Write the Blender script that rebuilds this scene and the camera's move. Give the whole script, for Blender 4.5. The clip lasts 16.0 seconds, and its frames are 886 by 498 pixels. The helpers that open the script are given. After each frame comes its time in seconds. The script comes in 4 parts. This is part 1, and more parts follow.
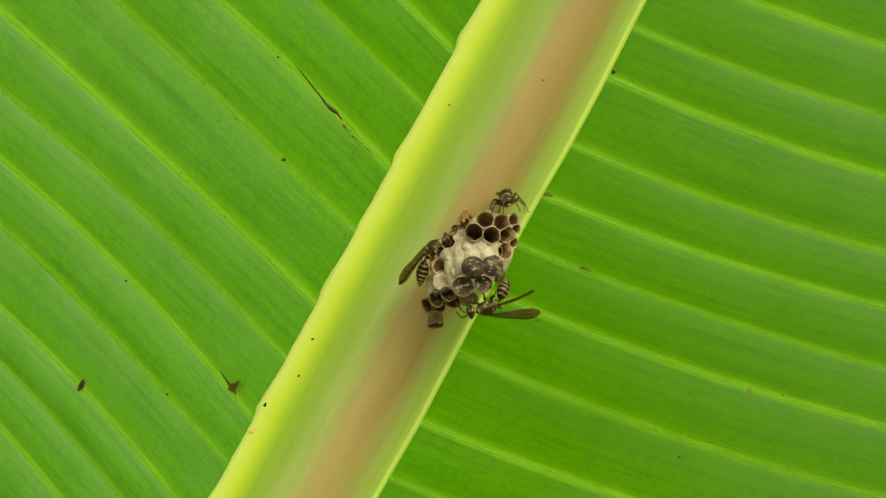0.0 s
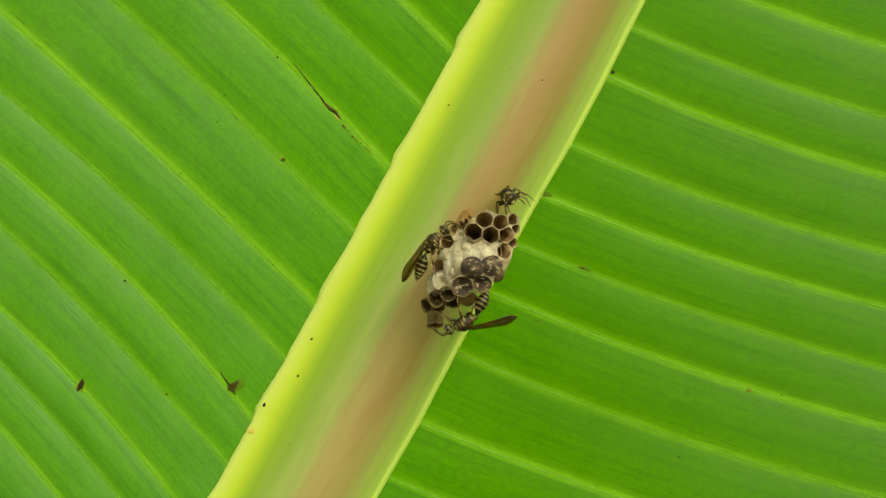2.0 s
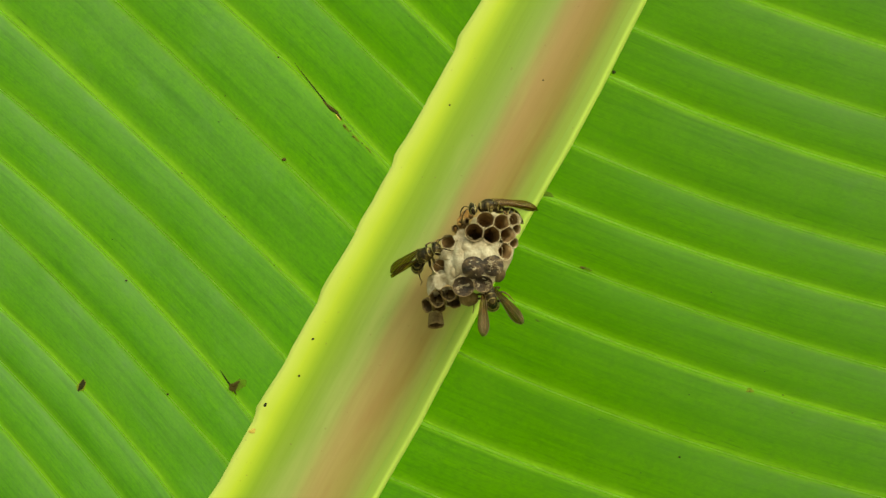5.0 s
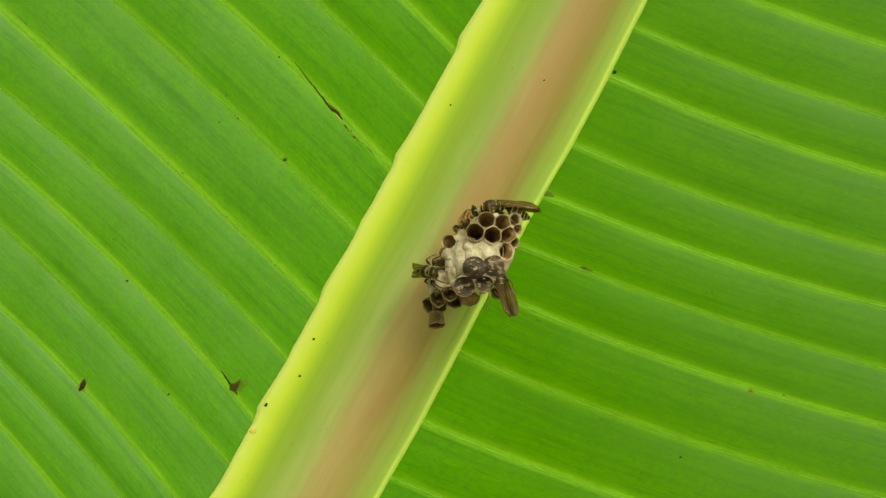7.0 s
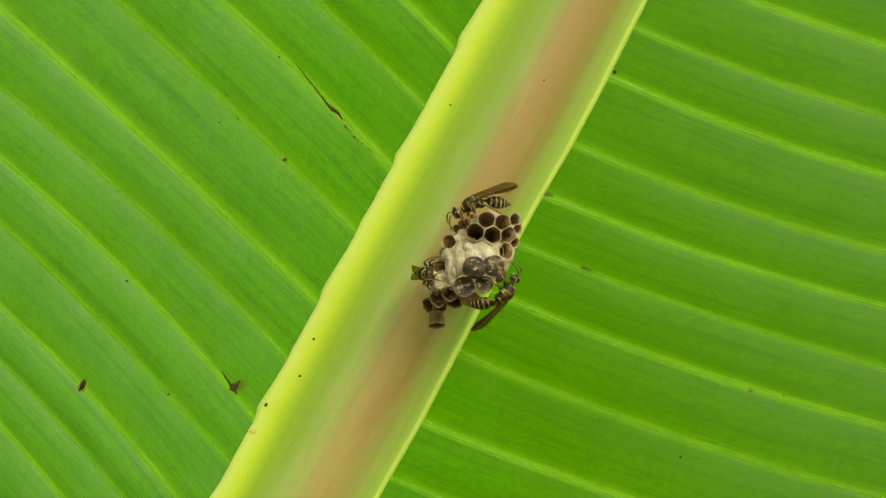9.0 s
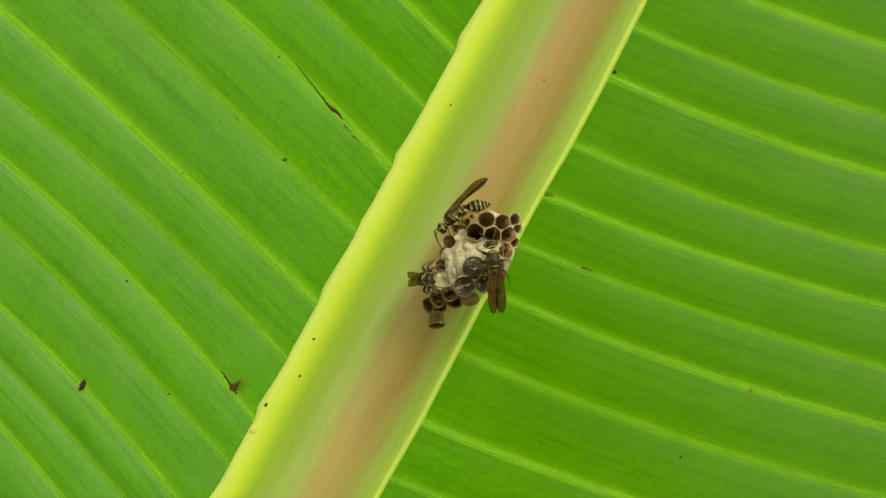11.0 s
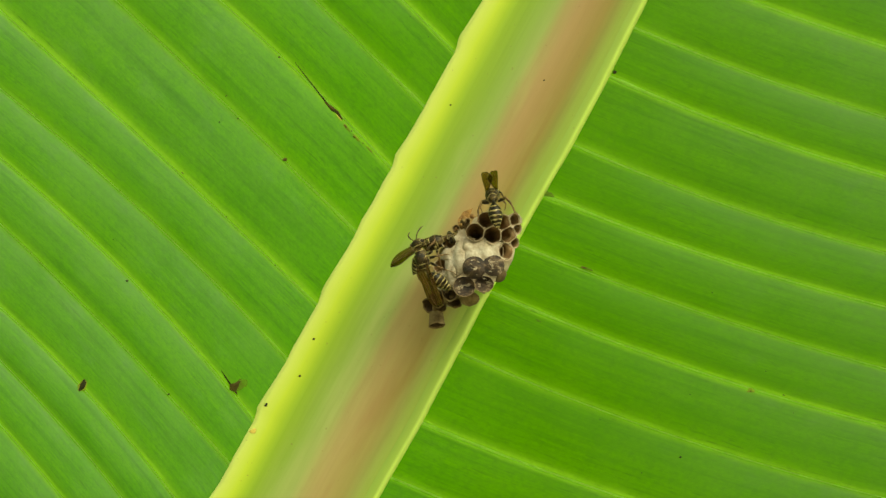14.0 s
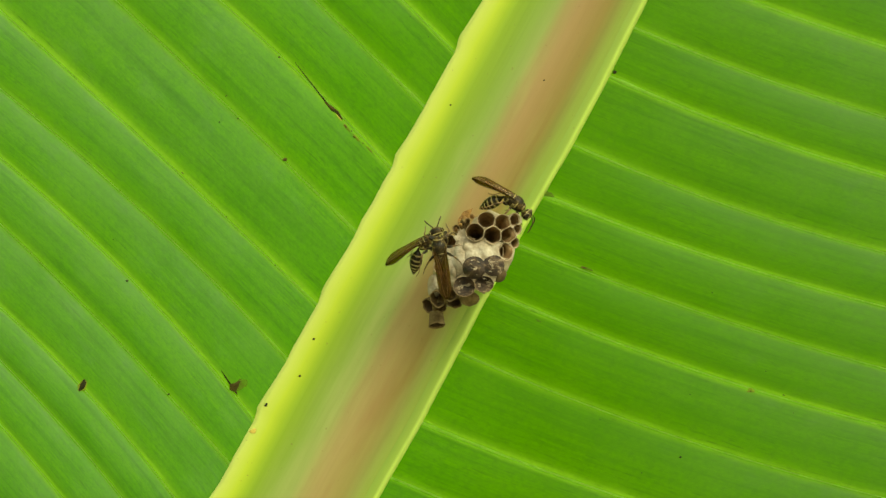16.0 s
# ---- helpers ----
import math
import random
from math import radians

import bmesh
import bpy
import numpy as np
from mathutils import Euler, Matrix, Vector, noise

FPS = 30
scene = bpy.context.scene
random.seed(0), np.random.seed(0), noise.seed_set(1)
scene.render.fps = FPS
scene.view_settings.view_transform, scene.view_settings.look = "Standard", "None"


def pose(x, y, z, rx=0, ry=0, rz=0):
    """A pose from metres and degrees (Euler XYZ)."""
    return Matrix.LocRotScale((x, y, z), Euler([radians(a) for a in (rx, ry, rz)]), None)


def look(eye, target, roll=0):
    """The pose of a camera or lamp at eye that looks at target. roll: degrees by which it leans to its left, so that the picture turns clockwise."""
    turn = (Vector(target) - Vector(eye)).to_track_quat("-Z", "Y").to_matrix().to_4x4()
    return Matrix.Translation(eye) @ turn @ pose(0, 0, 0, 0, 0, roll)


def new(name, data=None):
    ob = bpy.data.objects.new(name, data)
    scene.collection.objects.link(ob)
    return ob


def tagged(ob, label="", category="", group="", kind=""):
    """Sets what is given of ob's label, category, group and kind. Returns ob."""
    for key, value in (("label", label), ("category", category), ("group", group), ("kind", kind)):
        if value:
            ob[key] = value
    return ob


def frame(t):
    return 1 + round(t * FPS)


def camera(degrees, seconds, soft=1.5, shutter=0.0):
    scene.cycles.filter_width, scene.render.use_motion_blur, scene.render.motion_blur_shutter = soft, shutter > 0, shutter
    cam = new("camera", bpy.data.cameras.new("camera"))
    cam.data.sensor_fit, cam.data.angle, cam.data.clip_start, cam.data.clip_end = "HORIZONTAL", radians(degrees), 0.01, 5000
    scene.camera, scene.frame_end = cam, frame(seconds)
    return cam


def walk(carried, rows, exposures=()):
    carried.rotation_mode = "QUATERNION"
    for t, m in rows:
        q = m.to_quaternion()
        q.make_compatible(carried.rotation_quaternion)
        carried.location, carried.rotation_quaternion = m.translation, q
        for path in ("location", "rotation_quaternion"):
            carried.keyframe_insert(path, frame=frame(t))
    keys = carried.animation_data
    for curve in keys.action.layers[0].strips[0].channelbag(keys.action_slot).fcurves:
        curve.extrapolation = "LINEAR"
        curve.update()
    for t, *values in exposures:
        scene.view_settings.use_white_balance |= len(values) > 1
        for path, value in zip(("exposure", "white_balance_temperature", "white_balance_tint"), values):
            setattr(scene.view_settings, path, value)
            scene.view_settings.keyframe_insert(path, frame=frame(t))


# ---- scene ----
# The leaf's own space: millimetres, x to the right and y up along the leaf's face, z out of its underside.
MM = 0.001
REACH = 0.418
ELEV = 25.0
EYE = pose(0, 0, 1.5, 90 + ELEV, 0, 0)
LEAF = EYE @ pose(0, 0, -REACH)

# ---- camera ----
cam = camera(30.0, 16.0, 1.4, 0.3)
SWAY = ((0, 2), (0.5, 3), (2.0, 3.3), (2.5, 3), (3, 2.3), (3.5, 2.2), (4.0, 0.4), (4.3, 0.8), (6.3, 1.8), (6.6, 1.2), (7, 0), (7.5, -1.2), (8, 0), (16, 0))
walk(cam, [(t, EYE @ pose(0, 0, 0, 0, -0.0195 * a, 0)) for t, a in SWAY], exposures=[(0, 0.84, 8400, -16), (16, 0.87, 8400, -16)])

# ---- light ----
world = bpy.data.worlds.new("sky")
scene.world = world
world.use_nodes = True
wn, wl = world.node_tree.nodes, world.node_tree.links
sky = wn.new("ShaderNodeTexSky")
sky.sky_type, sky.sun_disc = "NISHITA", False
sky.sun_elevation, sky.sun_rotation = radians(28), radians(152)
sky.air_density, sky.dust_density, sky.ozone_density = 1.0, 3.0, 0.6
calm = wn.new("ShaderNodeHueSaturation")
calm.inputs["Saturation"].default_value = 0.35
wl.new(sky.outputs[0], calm.inputs["Color"])
wl.new(calm.outputs[0], wn["Background"].inputs["Color"])
wn["Background"].inputs["Strength"].default_value = 0.14
sun = new("sun", bpy.data.lights.new("sun", "SUN"))
sun.data.energy, sun.data.angle, sun.data.color = 0.62, radians(110), (1.0, 0.95, 0.86)
sun.matrix_world = look(Vector((math.sin(radians(152)) * math.cos(radians(28)), math.cos(radians(152)) * math.cos(radians(28)), math.sin(radians(28)))) * 30, (0, 0, 0))


# ---- materials ----
def shader(name):
    m = bpy.data.materials.new(name)
    m.use_nodes = True
    nt = m.node_tree
    return m, nt, nt.nodes["Principled BSDF"], nt.nodes["Material Output"]


def node(nt, kind, op="", **inputs):
    n = nt.nodes.new("ShaderNode" + kind)
    if op:
        n.operation = op
    for key, value in inputs.items():
        sock = n.inputs[int(key[1:])] if key[0] == "i" and key[1:].isdigit() else n.inputs[key]
        if isinstance(value, bpy.types.NodeSocket):
            nt.links.new(value, sock)
        else:
            sock.default_value = value
    return n


def ramp(nt, fac, stops):
    n = nt.nodes.new("ShaderNodeValToRGB")
    nt.links.new(fac, n.inputs[0])
    els = n.color_ramp.elements
    while len(els) < len(stops):
        els.new(0.5)
    for e, (p, c) in zip(els, stops):
        e.position, e.color = p, (*c, 1) if len(c) == 3 else (c[0], c[0], c[0], 1)
    return n.outputs[0]


def math_node(nt, op, a, b=0.0):
    return node(nt, "Math", op, i0=a, i1=b).outputs[0]


def mixed(nt, fac, a, b, kind="MIX"):
    n = nt.nodes.new("ShaderNodeMix")
    n.data_type, n.blend_type = "RGBA", kind
    for sock, value in ((n.inputs[0], fac), (n.inputs[6], a), (n.inputs[7], b)):
        if isinstance(value, bpy.types.NodeSocket):
            nt.links.new(value, sock)
        else:
            sock.default_value = (*value, 1) if isinstance(value, tuple) else value
    return n.outputs[2]


def uv_noise(nt, sx, sy, scale=1.0, detail=3.0, rough=0.6):
    """Noise over the UV map, stretched by sx and sy."""
    uv = node(nt, "UVMap")
    v = node(nt, "Mapping", i0=uv.outputs[0])
    v.inputs["Scale"].default_value = (sx, sy, 1)
    return node(nt, "TexNoise", Vector=v.outputs[0], Scale=scale, Detail=detail, Roughness=rough).outputs[0]


def sheet(nt, bsdf, out, front, through_colour, share):
    """A thin leaf: light scattered back mixed with light let through."""
    tr = node(nt, "BsdfTranslucent")
    mix = node(nt, "MixShader", i0=share, i1=bsdf.outputs[0], i2=tr.outputs[0])
    nt.links.new(front, bsdf.inputs["Base Color"])
    nt.links.new(through_colour, tr.inputs[0])
    nt.links.new(mix.outputs[0], out.inputs[0])
    return tr


def bump(nt, height, strength, dist, *targets):
    n = node(nt, "Bump", Height=height, Strength=strength, Distance=dist)
    for t in targets:
        nt.links.new(n.outputs[0], t.inputs["Normal"])


def blade_material():
    """UV x counts the side veins (even: the strong ones), UV y runs out from the rib."""
    m, nt, b, out = shader("banana_leaf_underside")
    uv = node(nt, "UVMap")
    sep = node(nt, "SeparateXYZ", i0=uv.outputs[0])
    place = node(nt, "SeparateXYZ", i0=node(nt, "TexCoord").outputs["Object"])
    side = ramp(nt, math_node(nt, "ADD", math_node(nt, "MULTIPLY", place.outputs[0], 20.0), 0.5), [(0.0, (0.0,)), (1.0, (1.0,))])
    wob = math_node(nt, "MULTIPLY", math_node(nt, "SUBTRACT", uv_noise(nt, 0.9, 1.1, 2.0, 3, 0.6), 0.5), 0.035)
    u = math_node(nt, "ADD", sep.outputs[0], wob)
    fr = math_node(nt, "FRACT", u)
    strong = math_node(nt, "PINGPONG", u, 1.0)
    strong = ramp(nt, strong, [(0.0, (1.0,)), (0.45, (1.0,)), (0.55, (0.72,)), (1.0, (0.72,))])
    fibre = uv_noise(nt, 26, 1.1, 1.0, 4, 0.68)
    hair = uv_noise(nt, 70, 4.0, 1.0, 3, 0.6)
    stripe = uv_noise(nt, 6.5, 0.30, 1.0, 4, 0.62)
    cloud = uv_noise(nt, 0.8, 1.2, 1.6, 5, 0.65)
    mottle = uv_noise(nt, 7, 8, 1.3, 4, 0.7)
    dash = uv_noise(nt, 20, 2.6, 1.5, 3, 0.6)
    some = uv_noise(nt, 1.3, 0.8, 1.7, 3, 0.6)
    grain = uv_noise(nt, 26, 22, 1.0, 4, 0.7)
    base = ramp(nt, stripe, [(0.32, (0.044, 0.168, 0.0035)), (0.50, (0.072, 0.240, 0.005)), (0.68, (0.100, 0.292, 0.008))])
    fine = ramp(nt, fibre, [(0.28, (0.60, 0.64, 0.6)), (0.50, (1.0, 1.0, 1.0)), (0.72, (1.34, 1.22, 1.3))])
    base = mixed(nt, math_node(nt, "MULTIPLY", ramp(nt, some, [(0.35, (0.3,)), (0.70, (0.9,))]), math_node(nt, "ADD", math_node(nt, "MULTIPLY", side, 0.40), 0.22)), base, fine, "MULTIPLY")
    base = mixed(nt, math_node(nt, "MULTIPLY", hair, 0.15), base, (0.066, 0.235, 0.006))
    base = mixed(nt, ramp(nt, mottle, [(0.44, (0.0,)), (0.66, (0.6,))]), base, (0.048, 0.176, 0.003))
    base = mixed(nt, ramp(nt, cloud, [(0.35, (0.0,)), (0.75, (0.45,))]), base, (0.110, 0.290, 0.010))
    base = mixed(nt, 0.55, base, ramp(nt, grain, [(0.30, (0.70, 0.74, 0.7)), (0.5, (1.0, 1.0, 1.0)), (0.70, (1.25, 1.16, 1.3))]), "MULTIPLY")
    # right half coloured darker, standing in for weaker light there
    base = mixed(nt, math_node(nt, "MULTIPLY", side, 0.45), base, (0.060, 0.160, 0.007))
    # brighter, thinner tissue on both flanks of a side vein, fading slowly above it
    flank = ramp(nt, fr, [(0.0, (1.0,)), (0.05, (0.80,)), (0.085, (0.34,)), (0.15, (0.10,)), (0.30, (0.0,)), (0.91, (0.0,)), (0.95, (0.5,)), (1.0, (1.0,))])
    flank = math_node(nt, "MULTIPLY", flank, math_node(nt, "ADD", math_node(nt, "MULTIPLY", grain, 0.7), math_node(nt, "MULTIPLY", cloud, 0.95)))
    flank = math_node(nt, "MULTIPLY", flank, strong)
    base = mixed(nt, flank, base, (0.225, 0.415, 0.058))
    cut = math_node(nt, "MULTIPLY", ramp(nt, dash, [(0.56, (0.0,)), (0.70, (0.55,))]), ramp(nt, some, [(0.40, (0.15,)), (0.62, (1.0,))]))
    base = mixed(nt, cut, base, (0.036, 0.118, 0.003))
    # Waxy tone with sheen and shading painted in: thick on one half, thinner on the other and there towards the low
    # end; heaviest under each vein
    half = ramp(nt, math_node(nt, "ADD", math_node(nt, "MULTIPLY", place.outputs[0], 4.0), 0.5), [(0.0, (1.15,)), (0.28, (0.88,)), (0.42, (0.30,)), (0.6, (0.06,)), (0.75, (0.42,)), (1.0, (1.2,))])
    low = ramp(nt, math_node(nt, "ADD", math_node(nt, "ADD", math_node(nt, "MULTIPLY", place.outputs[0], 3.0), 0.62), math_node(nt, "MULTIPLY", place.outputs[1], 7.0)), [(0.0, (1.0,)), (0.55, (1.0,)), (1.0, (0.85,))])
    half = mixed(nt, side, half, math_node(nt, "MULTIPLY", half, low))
    # the duller sheen of each pleat's lower flank, put into the colour
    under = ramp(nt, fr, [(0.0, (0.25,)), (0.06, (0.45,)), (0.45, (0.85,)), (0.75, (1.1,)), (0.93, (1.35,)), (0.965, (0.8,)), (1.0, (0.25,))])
    wax_sheen = math_node(nt, "MULTIPLY", half, math_node(nt, "MULTIPLY", math_node(nt, "ADD", cloud, 0.30), math_node(nt, "ADD", math_node(nt, "MULTIPLY", mottle, 0.4), 0.42)))
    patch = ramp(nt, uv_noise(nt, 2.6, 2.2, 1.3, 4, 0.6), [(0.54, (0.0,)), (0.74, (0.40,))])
    wax_sheen = math_node(nt, "ADD", wax_sheen, math_node(nt, "MULTIPLY", patch, half))
    wax_sheen = math_node(nt, "MULTIPLY", wax_sheen, under)
    # greyer sheen tone on the left half, darker shaded tone on the right
    sheened = mixed(nt, wax_sheen, base, mixed(nt, side, (0.158, 0.275, 0.122), (0.112, 0.195, 0.078)))
    thru = node(nt, "HueSaturation", Saturation=1.15, Value=2.0, Color=base).outputs[0]
    sheet(nt, b, out, sheened, thru, 0.58)
    nt.links.new(ramp(nt, mottle, [(0.3, (0.36,)), (0.7, (0.48,))]), b.inputs["Roughness"])
    b.inputs["Specular IOR Level"].default_value = 0.32
    rel = math_node(nt, "ADD", math_node(nt, "MULTIPLY", fibre, 0.5), math_node(nt, "MULTIPLY", stripe, 0.9))
    bump(nt, rel, 0.10, 0.0008, b)
    return m


def vein_material():
    m, nt, b, out = shader("leaf_vein")
    n = uv_noise(nt, 0.8, 5, 2.4, 5, 0.75)
    c = ramp(nt, n, [(0.34, (0.18, 0.365, 0.034)), (0.50, (0.26, 0.435, 0.065)), (0.68, (0.38, 0.51, 0.13))])
    fleck = uv_noise(nt, 2, 9, 1.7, 2, 0.5)
    c = mixed(nt, ramp(nt, fleck, [(0.68, (0.0,)), (0.76, (0.6,))]), c, (0.15, 0.13, 0.02))
    t = node(nt, "HueSaturation", Saturation=0.6, Value=2.1, Color=c).outputs[0]
    sheet(nt, b, out, c, t, 0.68)
    b.inputs["Roughness"].default_value = 0.5
    return m


def rib_material(name, stops, share, rough=0.45, grain=0.14, wax_lift=0.0):
    """Colour bands run along the rib; UV x goes across it. Waxy drifts, thicker towards the stalk, are coloured in
    partly to lift the nest's shade.
    """
    m, nt, b, out = shader(name)
    uv = node(nt, "UVMap")
    sep = node(nt, "SeparateXYZ", i0=uv.outputs[0])
    wob = uv_noise(nt, 1.2, 0.7, 2.0, 3, 0.55)
    x = math_node(nt, "ADD", sep.outputs[0], math_node(nt, "MULTIPLY", math_node(nt, "SUBTRACT", wob, 0.5), 0.05))
    c = ramp(nt, x, stops)
    if wax_lift:
        drift = math_node(nt, "ADD", math_node(nt, "MULTIPLY", sep.outputs[1], -0.06), math_node(nt, "MULTIPLY", uv_noise(nt, 5, 0.9, 1.0, 3, 0.55), 0.8))
        skirt = ramp(nt, sep.outputs[0], [(0.0, (0.0,)), (0.25, (1.0,)), (0.38, (1.0,)), (0.50, (0.6,)), (0.88, (0.6,)), (1.0, (0.0,))])
        c = mixed(nt, math_node(nt, "MULTIPLY", skirt, ramp(nt, drift, [(0.34, (0.0,)), (0.56, (wax_lift,))])), c, (0.48, 0.50, 0.19))
    streak = uv_noise(nt, 26, 0.8, 1.0, 4, 0.65)
    c = mixed(nt, grain, c, ramp(nt, streak, [(0.3, (0.45, 0.45, 0.4)), (0.7, (1.0, 1.0, 1.0))]), "MULTIPLY")
    spots = node(nt, "TexNoise", Vector=node(nt, "TexCoord").outputs["Object"], Scale=900.0, Detail=2.0).outputs[0]
    c = mixed(nt, ramp(nt, spots, [(0.70, (0.0,)), (0.78, (0.35,))]), c, (0.2, 0.13, 0.05))
    t = node(nt, "HueSaturation", Saturation=1.05, Value=1.15, Color=c).outputs[0]
    sheet(nt, b, out, c, t, ramp(nt, sep.outputs[0], share))
    b.inputs["Roughness"].default_value = rough
    bump(nt, streak, grain, 0.0004, b)
    return m


def noisy(name, stops, scale, rough=0.6, relief=0.0, detail=5.0, stretch=(1, 1, 1), metal=0.0, coat=0.0, lump=0.0002):
    """A surface whose colour runs between stops over noise in the thing's own space."""
    m, nt, b, out = shader(name)
    v = node(nt, "Mapping", i0=node(nt, "TexCoord").outputs["Object"])
    v.inputs["Scale"].default_value = stretch
    n = node(nt, "TexNoise", Vector=v.outputs[0], Scale=scale, Detail=detail, Roughness=0.65).outputs[0]
    fine = node(nt, "TexNoise", Vector=v.outputs[0], Scale=scale * 6, Detail=3.0).outputs[0]
    c = mixed(nt, 0.3, ramp(nt, n, stops), ramp(nt, fine, [(0.3, (0.4, 0.4, 0.4)), (0.7, (1, 1, 1))]), "MULTIPLY")
    nt.links.new(c, b.inputs["Base Color"])
    b.inputs["Roughness"].default_value, b.inputs["Metallic"].default_value = rough, metal
    b.inputs["Coat Weight"].default_value = coat
    if relief:
        bump(nt, math_node(nt, "ADD", n, math_node(nt, "MULTIPLY", fine, 0.5)), relief, lump, b)
    return m


BLADE, VEIN = blade_material(), vein_material()
RIB = rib_material("midrib_skin", [(0.0, (0.31, 0.46, 0.050)), (0.12, (0.265, 0.400, 0.055)), (0.22, (0.275, 0.395, 0.078)), (0.33, (0.300, 0.372, 0.108)),
                                   (0.42, (0.350, 0.286, 0.112)), (0.53, (0.378, 0.254, 0.116)), (0.62, (0.352, 0.236, 0.098)), (0.76, (0.285, 0.214, 0.066)), (0.83, (0.25, 0.25, 0.063)), (0.90, (0.28, 0.355, 0.075)), (1.0, (0.31, 0.44, 0.080))],
                   [(0.0, (0.5,)), (0.15, (0.42,)), (0.35, (0.24,)), (0.85, (0.20,)), (1.0, (0.35,))], wax_lift=0.38)
RIB_BACK = rib_material("midrib_upper_side", [(0.0, (0.55, 0.60, 0.30)), (1.0, (0.62, 0.62, 0.36))], [(0.0, (0.8,)), (1.0, (0.8,))])
MARGIN = rib_material("midrib_margin", [(0.0, (0.68, 0.76, 0.23)), (0.25, (0.66, 0.75, 0.15)), (0.52, (0.58, 0.70, 0.08)), (0.82, (0.39, 0.54, 0.055)), (1.0, (0.31, 0.46, 0.055))], [(0.0, (0.55,)), (1.0, (0.5,))], grain=0.04)
EDGE = rib_material("midrib_edge", [(0.0, (0.30, 0.42, 0.085)), (0.36, (0.33, 0.47, 0.085)), (0.50, (0.62, 0.78, 0.18)), (1.0, (0.78, 0.90, 0.24))], [(0.0, (0.3,)), (0.4, (0.35,)), (0.55, (0.7,)), (1.0, (0.75,))], grain=0.03)
PAPER = noisy("nest_paper", [(0.25, (0.17, 0.115, 0.065)), (0.42, (0.33, 0.25, 0.16)), (0.62, (0.47, 0.39, 0.275)), (0.8, (0.60, 0.53, 0.41))], 260, 0.85, 0.6, stretch=(1, 1, 0.35))
RIM = noisy("cell_rim", [(0.3, (0.20, 0.138, 0.072)), (0.5, (0.41, 0.325, 0.205)), (0.72, (0.60, 0.52, 0.38))], 420, 0.85, 0.4)
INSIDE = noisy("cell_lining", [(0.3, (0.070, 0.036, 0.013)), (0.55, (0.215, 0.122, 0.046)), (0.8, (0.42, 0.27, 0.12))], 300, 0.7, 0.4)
SILK = noisy("silk_cap", [(0.30, (0.21, 0.142, 0.080)), (0.43, (0.355, 0.288, 0.200)), (0.62, (0.53, 0.470, 0.375))], 240, 0.8, 0.8, lump=0.0006)
TORN = noisy("torn_cap", [(0.36, (0.010, 0.005, 0.002)), (0.49, (0.042, 0.022, 0.010)), (0.57, (0.090, 0.053, 0.026)), (0.62, (0.30, 0.235, 0.155)), (0.67, (0.09, 0.052, 0.026))], 420, 0.7, 1.0, detail=5.0, stretch=(1, 1.5, 1), lump=0.0005)
SHRED = noisy("white_silk_shred", [(0.32, (0.16, 0.115, 0.07)), (0.5, (0.34, 0.28, 0.20)), (0.68, (0.54, 0.47, 0.37))], 900, 0.7, 0.5)
RESIN = noisy("nest_resin", [(0.35, (0.15, 0.070, 0.018)), (0.55, (0.33, 0.170, 0.042)), (0.75, (0.44, 0.28, 0.09))], 480, 0.75, 1.0, lump=0.0005)
OLD_LINING = noisy("old_cell_lining", [(0.3, (0.034, 0.021, 0.008)), (0.55, (0.11, 0.070, 0.028)), (0.8, (0.25, 0.175, 0.080))], 300, 0.8, 0.4)
FLAP = noisy("old_paper_flap", [(0.34, (0.095, 0.058, 0.022)), (0.55, (0.225, 0.150, 0.062)), (0.75, (0.41, 0.31, 0.160))], 420, 0.8, 0.4)
SCAR = noisy("dead_leaf_tissue", [(0.35, (0.020, 0.020, 0.003)), (0.58, (0.07, 0.055, 0.007)), (0.78, (0.18, 0.13, 0.018))], 500, 0.8, 0.5)
STAIN = noisy("browned_green_tissue", [(0.35, (0.080, 0.120, 0.007)), (0.55, (0.085, 0.180, 0.008)), (0.75, (0.090, 0.240, 0.008))], 600, 0.7)
SPECK = noisy("dark_speck", [(0.3, (0.007, 0.009, 0.002)), (0.7, (0.028, 0.026, 0.005))], 800, 0.8)
HALO = noisy("yellowed_leaf_tissue", [(0.35, (0.11, 0.23, 0.010)), (0.55, (0.19, 0.25, 0.02)), (0.75, (0.22, 0.15, 0.02))], 500, 0.7)
CHITIN = noisy("black_chitin", [(0.36, (0.007, 0.006, 0.003)), (0.48, (0.026, 0.018, 0.007)), (0.58, (0.080, 0.054, 0.017)), (0.70, (0.25, 0.185, 0.06))], 900, 0.46, 0.3, lump=0.00006)
SHINE = noisy("black_abdomen", [(0.4, (0.006, 0.005, 0.003)), (0.60, (0.030, 0.020, 0.008)), (0.76, (0.13, 0.08, 0.025))], 600, 0.30, 0.2, lump=0.00005)
STRIPE = noisy("ochre_band", [(0.3, (0.11, 0.078, 0.020)), (0.5, (0.28, 0.215, 0.072)), (0.7, (0.45, 0.385, 0.18))], 800, 0.4)
CREAM = noisy("cream_marking", [(0.3, (0.13, 0.095, 0.025)), (0.5, (0.31, 0.25, 0.092)), (0.7, (0.46, 0.395, 0.19))], 900, 0.42)
AMBER = noisy("brown_chitin", [(0.3, (0.055, 0.028, 0.009)), (0.6, (0.19, 0.105, 0.030)), (0.8, (0.34, 0.215, 0.072))], 900, 0.45)
DARK = noisy("dark_wing_vein", [(0.3, (0.03, 0.016, 0.006)), (0.7, (0.10, 0.055, 0.018))], 900, 0.45)
